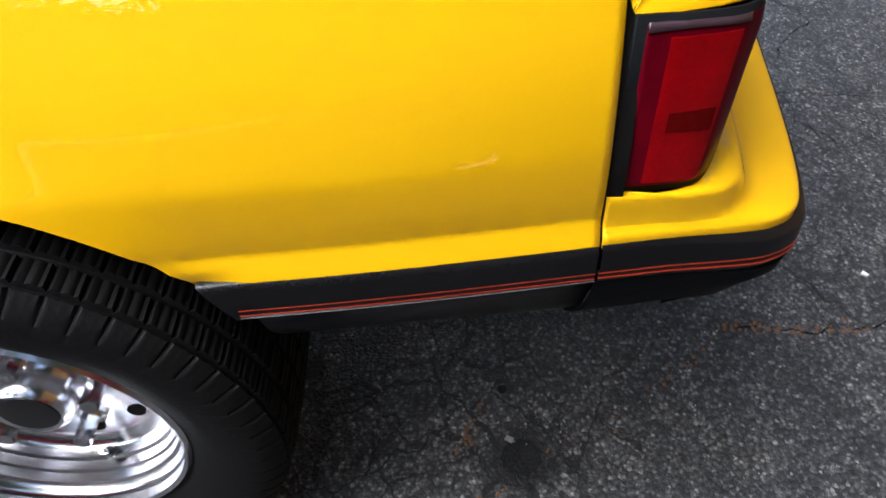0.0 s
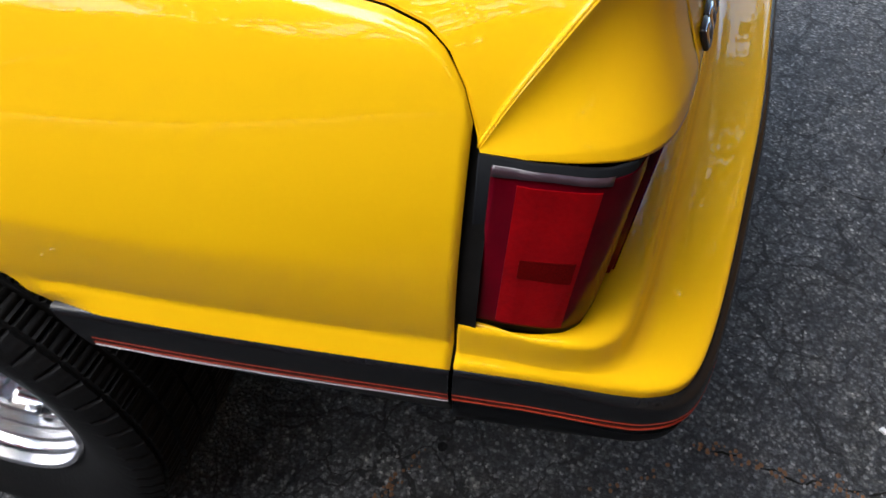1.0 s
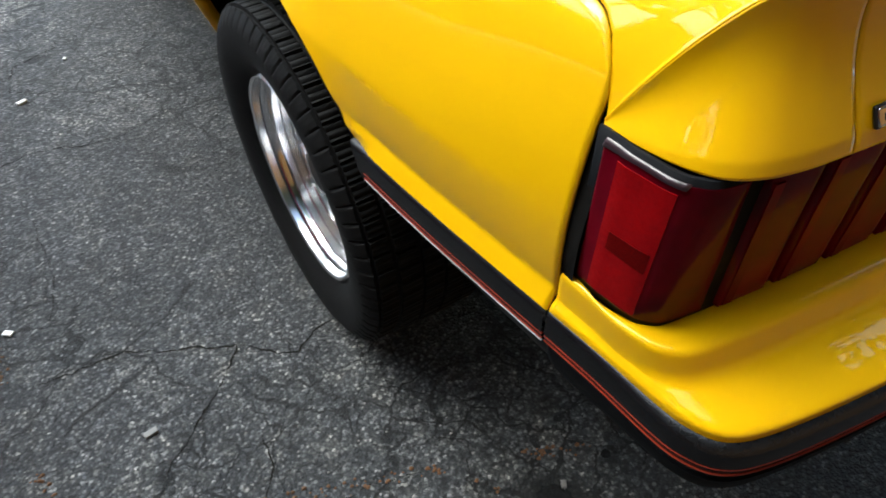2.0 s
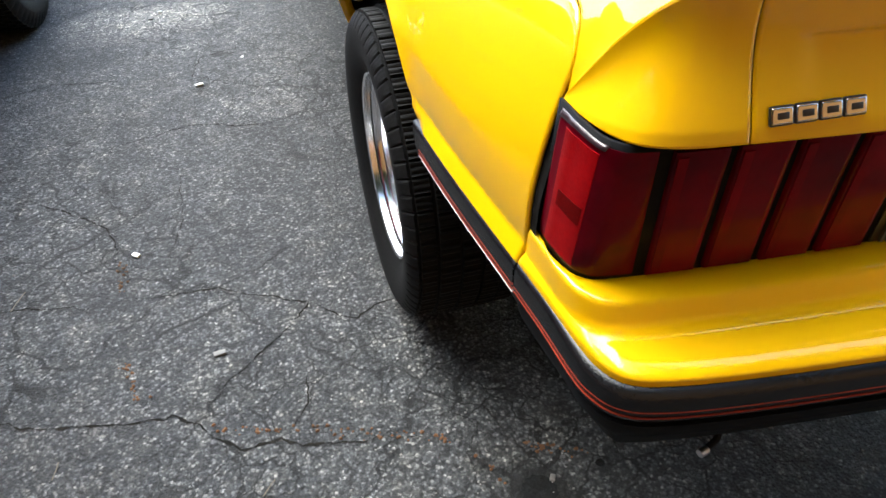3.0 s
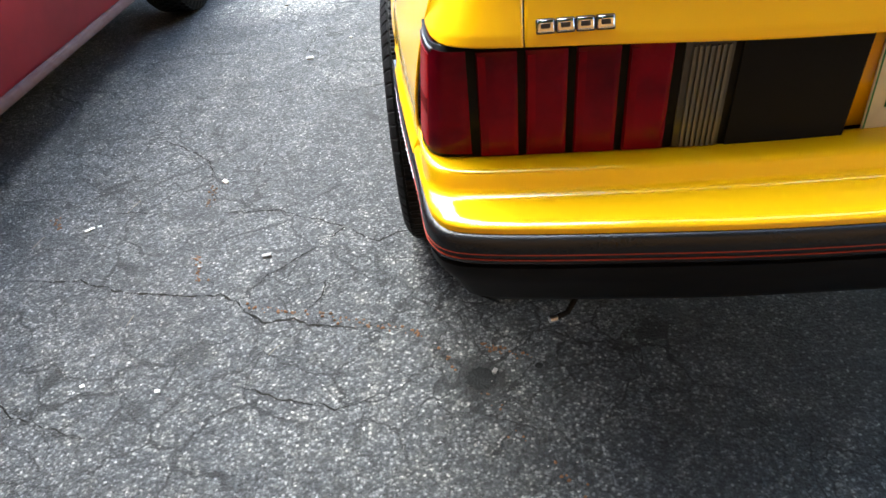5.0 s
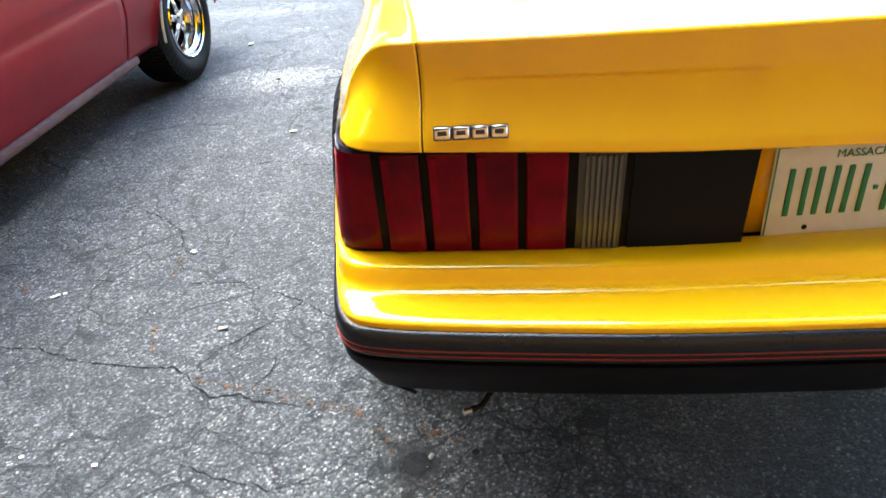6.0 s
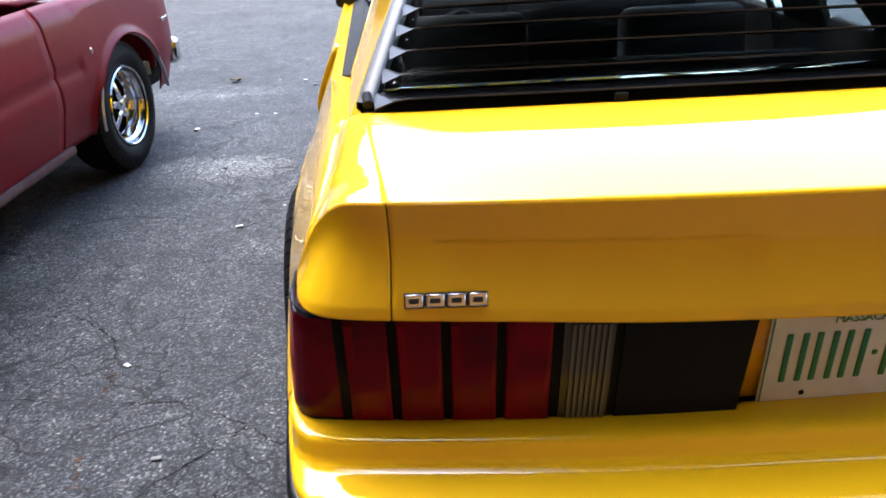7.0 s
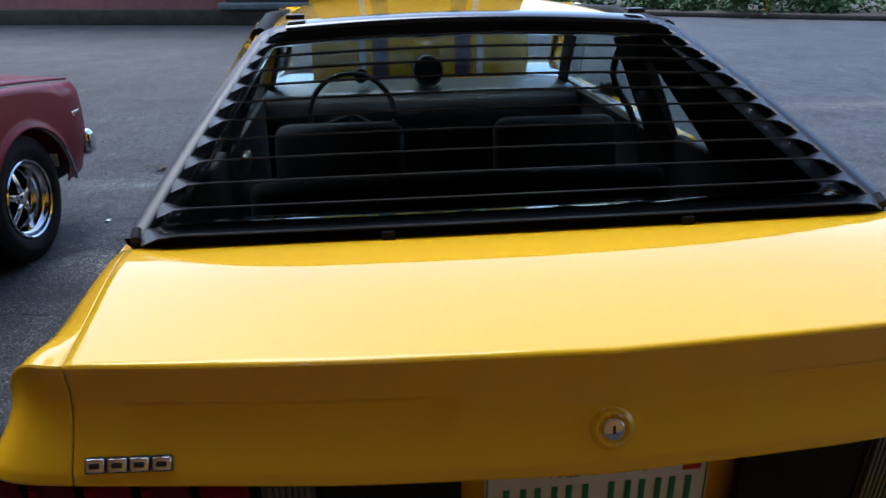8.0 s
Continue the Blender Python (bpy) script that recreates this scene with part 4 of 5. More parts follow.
# ---- wheels ----
def tyre_mesh(radius, width, rim, blocks=64, tread=0.008, lugs=0.004):
    """A tyre round the x axis, outer side at x = 0 and inner side at x = width, with grooved tread."""
    w = width
    side = [(0.014, rim - 0.006), (0.004, rim + 0.004), (0.006, rim + 0.012), (-0.004, rim + 0.026), (-0.010, lerp(rim, radius, 0.45)), (-0.009, radius - 0.062), (-0.006, radius - 0.05), (0.0, radius - 0.03), (0.008, radius - 0.014)]
    ribs = [0.014, 0.045, 0.05, 0.085, 0.09, 0.125, 0.13, 0.165, 0.17, 0.205, 0.21, w - 0.016]
    steps = blocks * 4
    rows = []
    for k in range(steps + 1):
        a = 2 * math.pi * (k % steps) / steps
        notch = lugs if k % 4 == 3 else 0.0
        fine = lugs * 0.5 if k % 4 == 1 else 0.0
        outer = [(h + (notch if i > 5 else 0.0) + (fine if i > 6 else 0.0), r - (notch if i > 6 else 0.0)) for i, (h, r) in enumerate(side)]
        row = list(outer)
        for q in range(0, len(ribs), 2):
            x0, x1 = ribs[q] * w / 0.24, min(ribs[q + 1] * w / 0.24, w - 0.014)
            rr = radius - 0.010 * (abs((x0 + x1) / 2 - w / 2) / (w / 2)) ** 3
            cut = tread * 0.8 if (k + q) % 4 == 3 else (tread * 0.25 if (k + q) % 4 == 1 else 0.0)
            row += [(x0, rr - tread), (x0 + 0.001, rr - cut), (x1 - 0.001, rr - cut), (x1, rr - tread)]
        row += [(w - h, r) for h, r in side[::-1]]
        rows.append([Vector((h, r * math.cos(a), r * math.sin(a))) for h, r in row])
    return sheet(rows)


def fat_tyre(radius=0.341, w=0.27, rim=0.206, inset=0.020, blocks=66, tread=0.008, lugs=0.004):
    """A fat tyre round the x axis whose outer wall bulges well past the rim."""
    wall = [(inset + 0.012, rim - 0.006), (inset, rim + 0.003), (inset - 0.008, rim + 0.010), (inset - 0.014, rim + 0.022), (-0.001, rim + 0.036), (-0.006, rim + 0.054), (-0.009, rim + 0.072), (-0.009, radius - 0.038), (-0.003, radius - 0.024), (0.008, radius - 0.010)]
    inner = [(0.012, rim - 0.006), (0.0, rim + 0.01), (-0.008, rim + 0.05), (-0.006, radius - 0.03), (0.008, radius - 0.010)]
    ribs = [0.014, 0.046, 0.051, 0.09, 0.095, 0.132, 0.138, 0.175, 0.18, 0.219, 0.224, w - 0.014]
    steps = blocks * 8
    rows = []
    for k in range(steps + 1):
        a = 2 * math.pi * (k % steps) / steps
        notch = lugs if k % 8 == 7 else 0.0
        fine = lugs * 0.5 if k % 8 in (2, 5) else 0.0
        row = [(h + (notch if i > 7 else 0.0), r - (notch + fine if i > 8 else 0.0)) for i, (h, r) in enumerate(wall)]
        for q in range(0, len(ribs), 2):
            x0, x1 = ribs[q], ribs[q + 1]
            rr = radius - 0.012 * (abs((x0 + x1) / 2 - w / 2) / (w / 2)) ** 3
            cut = tread * 0.85 if (k + 3 * q) % 8 == 7 else (tread * 0.32 if (k + 3 * q) % 8 in (2, 5) else 0.0)
            row += [(x0, rr - tread), (x0 + 0.001, rr - cut), (x1 - 0.001, rr - cut), (x1, rr - tread)]
        row += [(w - h, r) for h, r in inner[::-1]]
        rows.append([Vector((h, r * math.cos(a), r * math.sin(a))) for h, r in row])
    return sheet(rows)


def drag_wheel(s):
    """Dished polished wheel with a fat tyre; s is the car's side."""
    turn = Matrix.Identity(4) if s < 0 else Matrix.Rotation(math.pi, 4, "Z")
    k0 = 0.016
    profile = [(0.012, 0.205), (-0.002, 0.207), (-0.005, 0.213), (0.0, 0.218), (0.012, 0.216), (0.014, 0.205), (0.020, 0.200), (0.030, 0.198), (0.0325, 0.192), (0.046, 0.1905), (0.0485, 0.186), (0.062, 0.1845), (0.065, 0.179), (0.078, 0.177), (0.084, 0.172), (0.090, 0.160), (0.0925, 0.148), (0.094, 0.13), (0.09, 0.10), (0.085, 0.075), (0.078, 0.06), (0.06, 0.055)]
    rim = part("wheel", lathe([(h + k0, r * 0.968) for h, r in profile], 90), ALLOY, car, "polished dished aluminium wheel")
    rim.matrix_basis = Matrix.Translation((s * 0.876, AXLE, 0.3614)) @ turn
    part("tyre", fat_tyre(), RUBBER, rim, "fat black tyre", smooth=35)
    part("barrel", lathe([(k0 + 0.09, 0.15), (k0 + 0.12, 0.19), (0.27, 0.21)], 40), ALLOY, rim)
    part("centre_cap", lathe([(k0 + h, r) for h, r in ((0.08, 0.056), (0.056, 0.054), (0.044, 0.050), (0.037, 0.043), (0.039, 0.038))], 40), ALLOY, rim)
    part("cap_face", lathe([(k0 + h, r) for h, r in ((0.042, 0.039), (0.038, 0.037), (0.036, 0.02), (0.036, 0.0))], 30), BLACK_PLASTIC, rim, "black cap face")
    for k in range(5):
        a = math.radians(72 * k + 26)
        y, z = 0.085 * math.cos(a), 0.085 * math.sin(a)
        part("lug_nut", tube([(k0 + 0.036, y, z), (k0 + 0.092, y, z)], 0.0125, 6), CHROME, rim, smooth=20)
        part("washer", tube([(k0 + 0.078, y, z), (k0 + 0.090, y, z)], 0.021, 18), CHROME, rim)
    for k in range(10):
        a = math.radians(36 * k + 8)
        y, z = 0.130 * math.cos(a), 0.130 * math.sin(a)
        part("wheel_hole", tube([(k0 + 0.0915, y, z), (k0 + 0.10, y, z)], 0.013, 14), UNDER, rim)
    a = -1.8
    part("valve", tube([(k0 + 0.075, 0.180 * math.cos(a), 0.180 * math.sin(a)), (k0 + 0.066, 0.164 * math.cos(a), 0.164 * math.sin(a))], 0.009, 10), BLACK_PLASTIC, rim)
    part("valve_stem", tube([(k0 + 0.068, 0.168 * math.cos(a), 0.168 * math.sin(a)), (k0 + 0.058, 0.146 * math.cos(a), 0.146 * math.sin(a))], 0.004, 8), CHROME, rim)
    return rim


drag_wheel(-1)
drag_wheel(1)


def spoke_wheel(owner, x, y, s, radius=0.325, lift=0.0):
    """Chrome five-spoke wheel of the red car, seen from its outer side."""
    turn = Matrix.Identity(4) if s < 0 else Matrix.Rotation(math.pi, 4, "Z")
    rim = part("wheel", lathe([(0.0, 0.185), (-0.006, 0.192), (0.0, 0.198), (0.01, 0.196), (0.01, 0.184), (0.03, 0.178), (0.036, 0.166), (0.075, 0.16), (0.085, 0.15)], 56), CHROME, owner, "chrome five-spoke road wheel")
    rim.matrix_basis = Matrix.Translation((x, y, radius + lift)) @ turn
    part("tyre", tyre_mesh(radius, 0.2, 0.19, 48), RUBBER, rim, "black tyre", smooth=35)
    part("backing", lathe([(0.10, 0.17), (0.10, 0.0)], 30), UNDER, rim)
    for k in range(5):
        a = math.radians(72 * k + 90)
        c, d = Vector((0, math.cos(a), math.sin(a))), Vector((0, -math.sin(a), math.cos(a)))
        rows = []
        for r, h, w in ((0.03, 0.035, 0.022), (0.08, 0.045, 0.016), (0.13, 0.06, 0.017), (0.158, 0.075, 0.024)):
            q = c * r
            rows.append([q + d * (w * e) + Vector((h + g, 0, 0)) for e, g in ((-1, 0.02), (-0.8, 0.004), (0, 0.0), (0.8, 0.004), (1, 0.02))])
        part("spoke", sheet(rows), CHROME, rim, thick=0.004)
    part("hub_cap", lathe([(0.03, 0.0), (0.03, 0.022), (0.036, 0.034), (0.06, 0.036)], 24), CHROME, rim)
    return rim


for s in (-1, 1):
    w = spoke_wheel(car, s * 0.80, FRONT_AXLE, s, 0.31, 0.0204)

# ---- red car ----
SILL = material("dirty_sill", (0.07, 0.025, 0.025), 0.85, other=(0.12, 0.08, 0.075), grain=0.6, grain_size=25)
red = thing("red_coupe", (-3.027, 1.665, 0), "faded red older coupe with chrome trim and spoke wheels", "car", turn=-7.2)
R_AXLE, R_ARCH = 1.42, 0.38


def red_rows(y0, y1, n, low=0.30, m=24):
    rows = []
    for i in range(n + 1):
        y = lerp(y0, y1, i / n)
        d = R_ARCH**2 - (y - R_AXLE) ** 2
        a = max(low, 0.29 + math.sqrt(d) if d > 0 else -1)
        b = 0.895 - 0.075 * max(0, y - 0.9) ** 1.5
        row = []
        for j in range(m + 1):
            f = j / m
            z = lerp(a, b, f)
            h = (z - 0.3) / 0.6
            x = 0.94 - 0.04 * max(0, 0.35 - h) / 0.35 + 0.02 * math.sin(math.pi * min(1, max(0, h)))
            dd = math.hypot(y - R_AXLE, z - 0.29) - R_ARCH
            x += 0.02 * max(0.0, 1 - max(dd, 0) / 0.05) ** 2
            x -= 0.05 * max(0.0, f - 0.9) / 0.1 * 0.6
            x -= 0.05 * max(0, (y - 1.85) / 0.25) ** 2
            x -= 0.012 * math.exp(-(((z - 0.62) / 0.02) ** 2)) if y < 1.0 else 0.0
            row.append(Vector((x, y, z)))
        rows.append(row)
    return rows


part("front_wing", sheet(red_rows(0.775, 2.10, 80)), RED_PAINT, red, thick=0.006)
part("door", sheet(red_rows(-0.55, 0.767, 30)), RED_PAINT, red, thick=0.006)
part("rear_quarter", sheet(red_rows(-2.4, -0.558, 30)), RED_PAINT, red, thick=0.006)
part("front_wing", sheet(flip(red_rows(0.775, 2.10, 80))), RED_PAINT, red, thick=0.006)
part("side_body", sheet(flip(red_rows(-2.4, 0.767, 60))), RED_PAINT, red, thick=0.006)
part("hood", sheet([[Vector((u / 8 * 0.87, y, 0.905 - 0.072 * max(0, y - 0.9) ** 1.5 + 0.03 * (1 - (u / 8) ** 2))) for u in range(-8, 9)] for y in [0.8 + 0.142 * k for k in range(10)]]), RED_PAINT, red, thick=0.01)
part("rear_deck", sheet([[Vector((u / 8 * 0.87, y, 0.9 + 0.03 * (1 - (u / 8) ** 2))) for u in range(-8, 9)] for y in (-2.4, -1.9, -1.4)]), RED_PAINT, red, thick=0.01)
part("nose", box((1.62, 0.06, 0.38), (0, 2.05, 0.55), 0.02), RED_PAINT, red)
part("front_bumper", box((1.84, 0.10, 0.15), (0, 2.15, 0.44), 0.035, segments=4), CHROME, red, "chrome front bumper")
part("underbody", box((1.6, 4.4, 0.1), (0, 0, 0.32), 0.02), UNDER, red)
part("roof", sheet([[Vector((u / 6 * 0.62, y, 1.30 - 0.03 * (u / 6) ** 2)) for u in range(-6, 7)] for y in (-0.95, -0.5, 0.0)]), RED_PAINT, red, thick=0.02)
for s in (-1, 1):
    for (x0, y0), (x1, y1) in (((0.82, 0.62), (0.60, 0.0)), ((0.82, -1.5), (0.60, -0.95))):
        part("roof_post", tube([(s * x0, y0, 0.88), (s * x1, y1, 1.29)], 0.03, 8), RED_PAINT, red)
part("windscreen", slab([(-0.80, 0.62, 0.90), (0.80, 0.62, 0.90), (0.60, 0.0, 1.28), (-0.60, 0.0, 1.28)], (0, 0, -0.006)), GLASS, red).visible_shadow = False
part("rear_screen", slab([(-0.80, -1.5, 0.90), (0.80, -1.5, 0.90), (0.60, -0.95, 1.28), (-0.60, -0.95, 1.28)], (0, 0, -0.006)), GLASS, red).visible_shadow = False
part("bench_seat", box((1.3, 0.2, 0.5), (0, -0.6, 0.65), 0.06), VINYL, red)
trim = [[Vector((side + o, R_AXLE + (R_ARCH - e) * math.cos(a), 0.29 + (R_ARCH - e) * math.sin(a))) for o, e in ((0.0, -0.010), (0.006, -0.006), (0.006, 0.002), (-0.01, 0.006))] for side in (0.968,) for a in [math.radians(4 + k * 3.6) for k in range(49)]]
part("arch_trim", sheet(trim), BRIGHT, red, "bright metal arch trim")
for k, (y, z, w) in enumerate(((1.90, 0.652, 0.022), (1.928, 0.656, 0.018), (1.955, 0.655, 0.026), (1.985, 0.659, 0.016))):
    part("wing_badge", box((0.008, w, 0.016 if k else 0.026), (0.965 - 0.05 * ((y - 1.85) / 0.25) ** 2, y, z), 0.003), CHROME, red, "small chrome script badge as plain bars")
part("side_marker", lathe([(0.0, 0.016), (0.010, 0.014), (0.014, 0.0)], 16), CHROME, red, "small round chrome side marker").matrix_basis = Matrix.Translation((0.955, 1.09, 0.665))
part("mud_flap", box((0.06, 0.012, 0.07), (0.86, 1.79, 0.42), 0.006), PLATE_WHITE, red, "pale patch inside the wheel arch")
part("sill", box((0.05, 1.45, 0.04), (0.90, 0.12, 0.295), 0.012), SILL, red, "worn grey metal sill edge")
spoke_wheel(red, 0.915, R_AXLE, 1, 0.32)
spoke_wheel(red, 0.915, R_AXLE - 2.95, 1, 0.32)
spoke_wheel(red, -0.90, R_AXLE, -1, 0.32)
spoke_wheel(red, -0.90, R_AXLE - 2.95, -1, 0.32)

# ---- surroundings ----
BRICK = material("brown_red_brick", (0.36, 0.125, 0.10), 0.9, other=(0.19, 0.085, 0.07), grain=0.6, grain_size=6, patch_size=0.5)
STONE = material("grey_stone", (0.20, 0.20, 0.19), 0.9, other=(0.12, 0.12, 0.115), grain=0.5, grain_size=12, patch_size=1.0)
DOOR_DARK = material("dark_shutter", (0.03, 0.035, 0.035), 0.6, other=(0.05, 0.055, 0.05), grain=0.3, grain_size=10)
BARK = material("bark", (0.09, 0.065, 0.045), 0.95, other=(0.05, 0.035, 0.025), grain=0.7, grain_size=15, bump=0.02, bump_size=12)
LEAF = material("green_leaves", (0.06, 0.11, 0.025), 0.55, other=(0.035, 0.075, 0.015), grain=0.5, grain_size=3, patch_size=0.8)
SOIL = material("dark_soil", (0.045, 0.035, 0.025), 0.95, other=(0.07, 0.06, 0.04), grain=0.5, grain_size=8)
POST_YELLOW = material("yellow_post_paint", (0.7, 0.45, 0.02), 0.6, other=(0.55, 0.35, 0.02), grain=0.4)

TURN_N = Matrix.Translation((-5.1, 18.0, 0)) @ Matrix.Rotation(radians(-13.8), 4, "Z")


def facing(bm):
    """Turns what is built along x at y = 0 to the line of the far wall."""
    bmesh.ops.transform(bm, matrix=TURN_N, verts=bm.verts)
    return bm


wall = part("wall_north", facing(box((30, 0.4, 5.0), (-8.5, 0.4, 2.5))), BRICK)
tagged(wall, "dark red brick wall across the yard", "wall", kind="structure")
footing = part("wall_footing", facing(box((30, 0.3, 0.35), (-8.5, 0.12, 0.17), 0.03)), SOIL)
tagged(footing, "dark mossy footing along the wall", "footing", kind="structure")
door_1 = part("door_1", facing(box((2.0, 0.1, 2.6), (2.9, 0.17, 1.6), 0.01)), DOOR_DARK)
tagged(door_1, "dark shuttered doorway in the brick wall", "door", kind="structure")
part("door_sill", facing(box((2.2, 0.4, 0.14), (2.9, 0.05, 0.42), 0.02)), STONE, door_1, "pale stone sill")


def leaves(centres, count, size, seed, flat=1.0):
    """Many small leaf faces scattered about clump centres (place, radius)."""
    rng = random.Random(seed)
    verts, faces = [], []
    for _ in range(count):
        c, r = centres[rng.randrange(len(centres))]
        d = Vector((rng.gauss(0, 1), rng.gauss(0, 1), rng.gauss(0, 1))).normalized() * r * rng.random() ** 0.4
        p = Vector(c) + Vector((d.x, d.y, d.z * flat))
        u = Vector((rng.gauss(0, 1), rng.gauss(0, 1), rng.gauss(0, 0.6))).normalized()
        v = u.cross(Vector((rng.gauss(0, 1), rng.gauss(0, 1), rng.gauss(0, 1)))).normalized()
        s = size * rng.uniform(0.6, 1.4)
        i = len(verts)
        verts += [p - u * s, p + v * s * 0.45, p + u * s, p - v * s * 0.45]
        faces.append((i, i + 1, i + 2, i + 3))
    return verts, faces


def leaf_part(name, data, mat, parent=None):
    me = bpy.data.meshes.new(name)
    me.from_pydata([tuple(v) for v in data[0]], [], data[1])
    me.materials.append(mat)
    ob = new(name, me)
    if parent is not None:
        ob.parent = parent
    return ob


def tree(x, y, height, spread, seed, count=9000, size=0.16):
    """A leafy tree: tapered trunk, limbs and an uneven crown of leaf clumps."""
    rng = random.Random(seed)
    t = thing("tree", (x, y, 0), "tall leafy green tree out of view, placed for reflections and shade", "tree", "trees round the yard")
    r = height * 0.022
    rows = []
    for k in range(9):
        f = k / 8
        rows.append([Vector((0.25 * math.sin(2 * f + seed) + r * (1.25 - f) * math.cos(a), 0.2 * math.sin(3 * f) + r * (1.25 - f) * math.sin(a), f * height * 0.8)) for a in [2 * math.pi * i / 10 for i in range(10)]])
    part("trunk", sheet(rows, closed=True), BARK, t)
    clumps = []
    for k in range(14):
        a = rng.uniform(0, 2 * math.pi)
        z0 = rng.uniform(0.3, 0.75) * height
        reach = spread * rng.uniform(0.5, 1.0)
        tip = Vector((math.cos(a) * reach, math.sin(a) * reach, z0 + reach * rng.uniform(0.3, 0.8)))
        mid = Vector((tip.x * 0.5, tip.y * 0.5, lerp(z0, tip.z, 0.35)))
        part("limb", tube(spline([(0.1, 0.1, z0), mid, tip], 5), r * 0.22, 6), BARK, t)
        clumps += [(tip, spread * rng.uniform(0.22, 0.42)), (mid.lerp(tip, 0.5) + Vector((rng.uniform(-0.5, 0.5), rng.uniform(-0.5, 0.5), 0.4)), spread * rng.uniform(0.2, 0.35))]
    clumps.append((Vector((0, 0, height * 0.9)), spread * 0.4))
    leaf_part("crown", leaves(clumps, count, size, seed, 0.8), LEAF, t)
    return t


# trees out of view, added to be reflected in the paint and screen the sky
for n, (x, y, h, w) in enumerate(((-9.5, -6.0, 10, 4.2), (-11, 4.0, 11, 4.5), (-6.5, -8.5, 10, 4.2), (-1.5, -9.5, 11, 4.4), (3.5, -8.5, 10, 4.2), (9.0, -6.0, 11, 4.5), (12, 1.5, 10, 4.2))):
    tree(x, y, h, w, n + 3)
# big unseen trees, placed so their crowns block sky over the parked cars
for n, (x, y, h, w, count) in enumerate(((-8.2, -2.2, 13, 6.2, 22000), (0.6, -6.4, 12, 5.6, 26000), (-4.8, -6.2, 12, 4.2, 26000), (-7.4, 7.6, 13, 4.2, 4500), (4.6, -3.4, 13, 5.2, 11000))):
    tree(x, y, h, w, n + 41, count, 0.2)

# added screen, out of view: cuts south sky light, gives the tail brown reflections
SCREEN_BROWN = material("brown_screen", (0.26, 0.115, 0.022), 0.85, other=(0.18, 0.08, 0.016), grain=0.5, grain_size=9, patch_size=0.7)
south = part("screen_south", box((13, 0.3, 3.7), (-1.5, -3.4, 1.85)), SCREEN_BROWN)
tagged(south, "unseen dark brown screen that blocks and tints light from the south", "wall", kind="structure")

# unseen hedge with a solid core, added as dark surroundings to the west
hedge_clumps = []
rng = random.Random(12)
for k in range(150):
    hedge_clumps.append((Vector((-8.2 + rng.uniform(-0.8, 0.8), rng.uniform(-7, 12), rng.uniform(0.4, 3.6))), rng.uniform(0.5, 1.0)))
hedge_leaves = leaves(hedge_clumps, 30000, 0.10, 31, 0.9)
core = len(hedge_leaves[0])
hedge_leaves[0].extend(Vector((x, y, z)) for x, z in ((-9.0, 0), (-7.9, 0), (-8.2, 4.2), (-8.8, 4.2)) for y in (-8, 13))
hedge_leaves[1].extend(tuple(core + k for k in f) for f in ((0, 1, 7, 6), (2, 3, 5, 4), (4, 5, 7, 6), (0, 2, 4, 6), (1, 3, 5, 7)))
hedge = leaf_part("hedge", hedge_leaves, LEAF)
tagged(hedge, "tall dark green hedge out of view, added for reflections", "hedge", kind="stuff")

# verge with shrubs
verge = part("verge", box((40, 9, 0.12), (11.0, 4.6, 0.06), 0.03), SOIL)
verge.rotation_euler = (0, 0, radians(-31))
verge.location = (7.4, 17.4, 0)
tagged(verge, "dark soil verge under green shrubs", "verge", kind="structure")
rng = random.Random(5)
shrub_clumps = []
for k in range(90):
    x = rng.uniform(2.5, 20)
    y = 17.7 - 0.6 * (x - 7.4) + rng.uniform(0.0, 2.6)
    shrub_clumps.append((Vector((x, y, rng.uniform(0.15, 0.7))), rng.uniform(0.35, 0.8)))
shrubs = leaf_part("shrubs", leaves(shrub_clumps, 26000, 0.07, 9, 0.7), LEAF)
tagged(shrubs, "low green shrubs and grass along the verge", "shrubs", kind="stuff")
post = thing("bollard", (9.9, 17.2, 0), "short yellow painted bollard among the shrubs", "bollard")
part("post", lathe([(0.0, 0.09), (0.85, 0.09), (0.9, 0.06), (0.91, 0.0)], 16, "z"), POST_YELLOW, post)

# ---- cracks and litter on the asphalt ----
CRACK = material("crack_shadow", (0.008, 0.0075, 0.007), 0.95, other=(0.02, 0.018, 0.016), gloss=0.1, grain=0.6, grain_size=60)
RUST = material("rusty_crumbs", (0.17, 0.075, 0.03), 0.95, other=(0.09, 0.055, 0.032), grain=0.6, grain_size=60)
PALE = material("pale_stone", (0.26, 0.255, 0.245), 0.8, other=(0.14, 0.138, 0.132), grain=0.4, grain_size=80)
PAPER = material("white_scrap", (0.78, 0.78, 0.76), 0.7, other=(0.66, 0.66, 0.64), grain=0.3, grain_size=60)
TWIG = material("dry_stalk", (0.17, 0.15, 0.115), 0.9, other=(0.11, 0.095, 0.07), grain=0.4, grain_size=60)


DRY = material("brown_dead_leaf", (0.06, 0.04, 0.025), 0.85, other=(0.09, 0.06, 0.035), grain=0.5, grain_size=60)


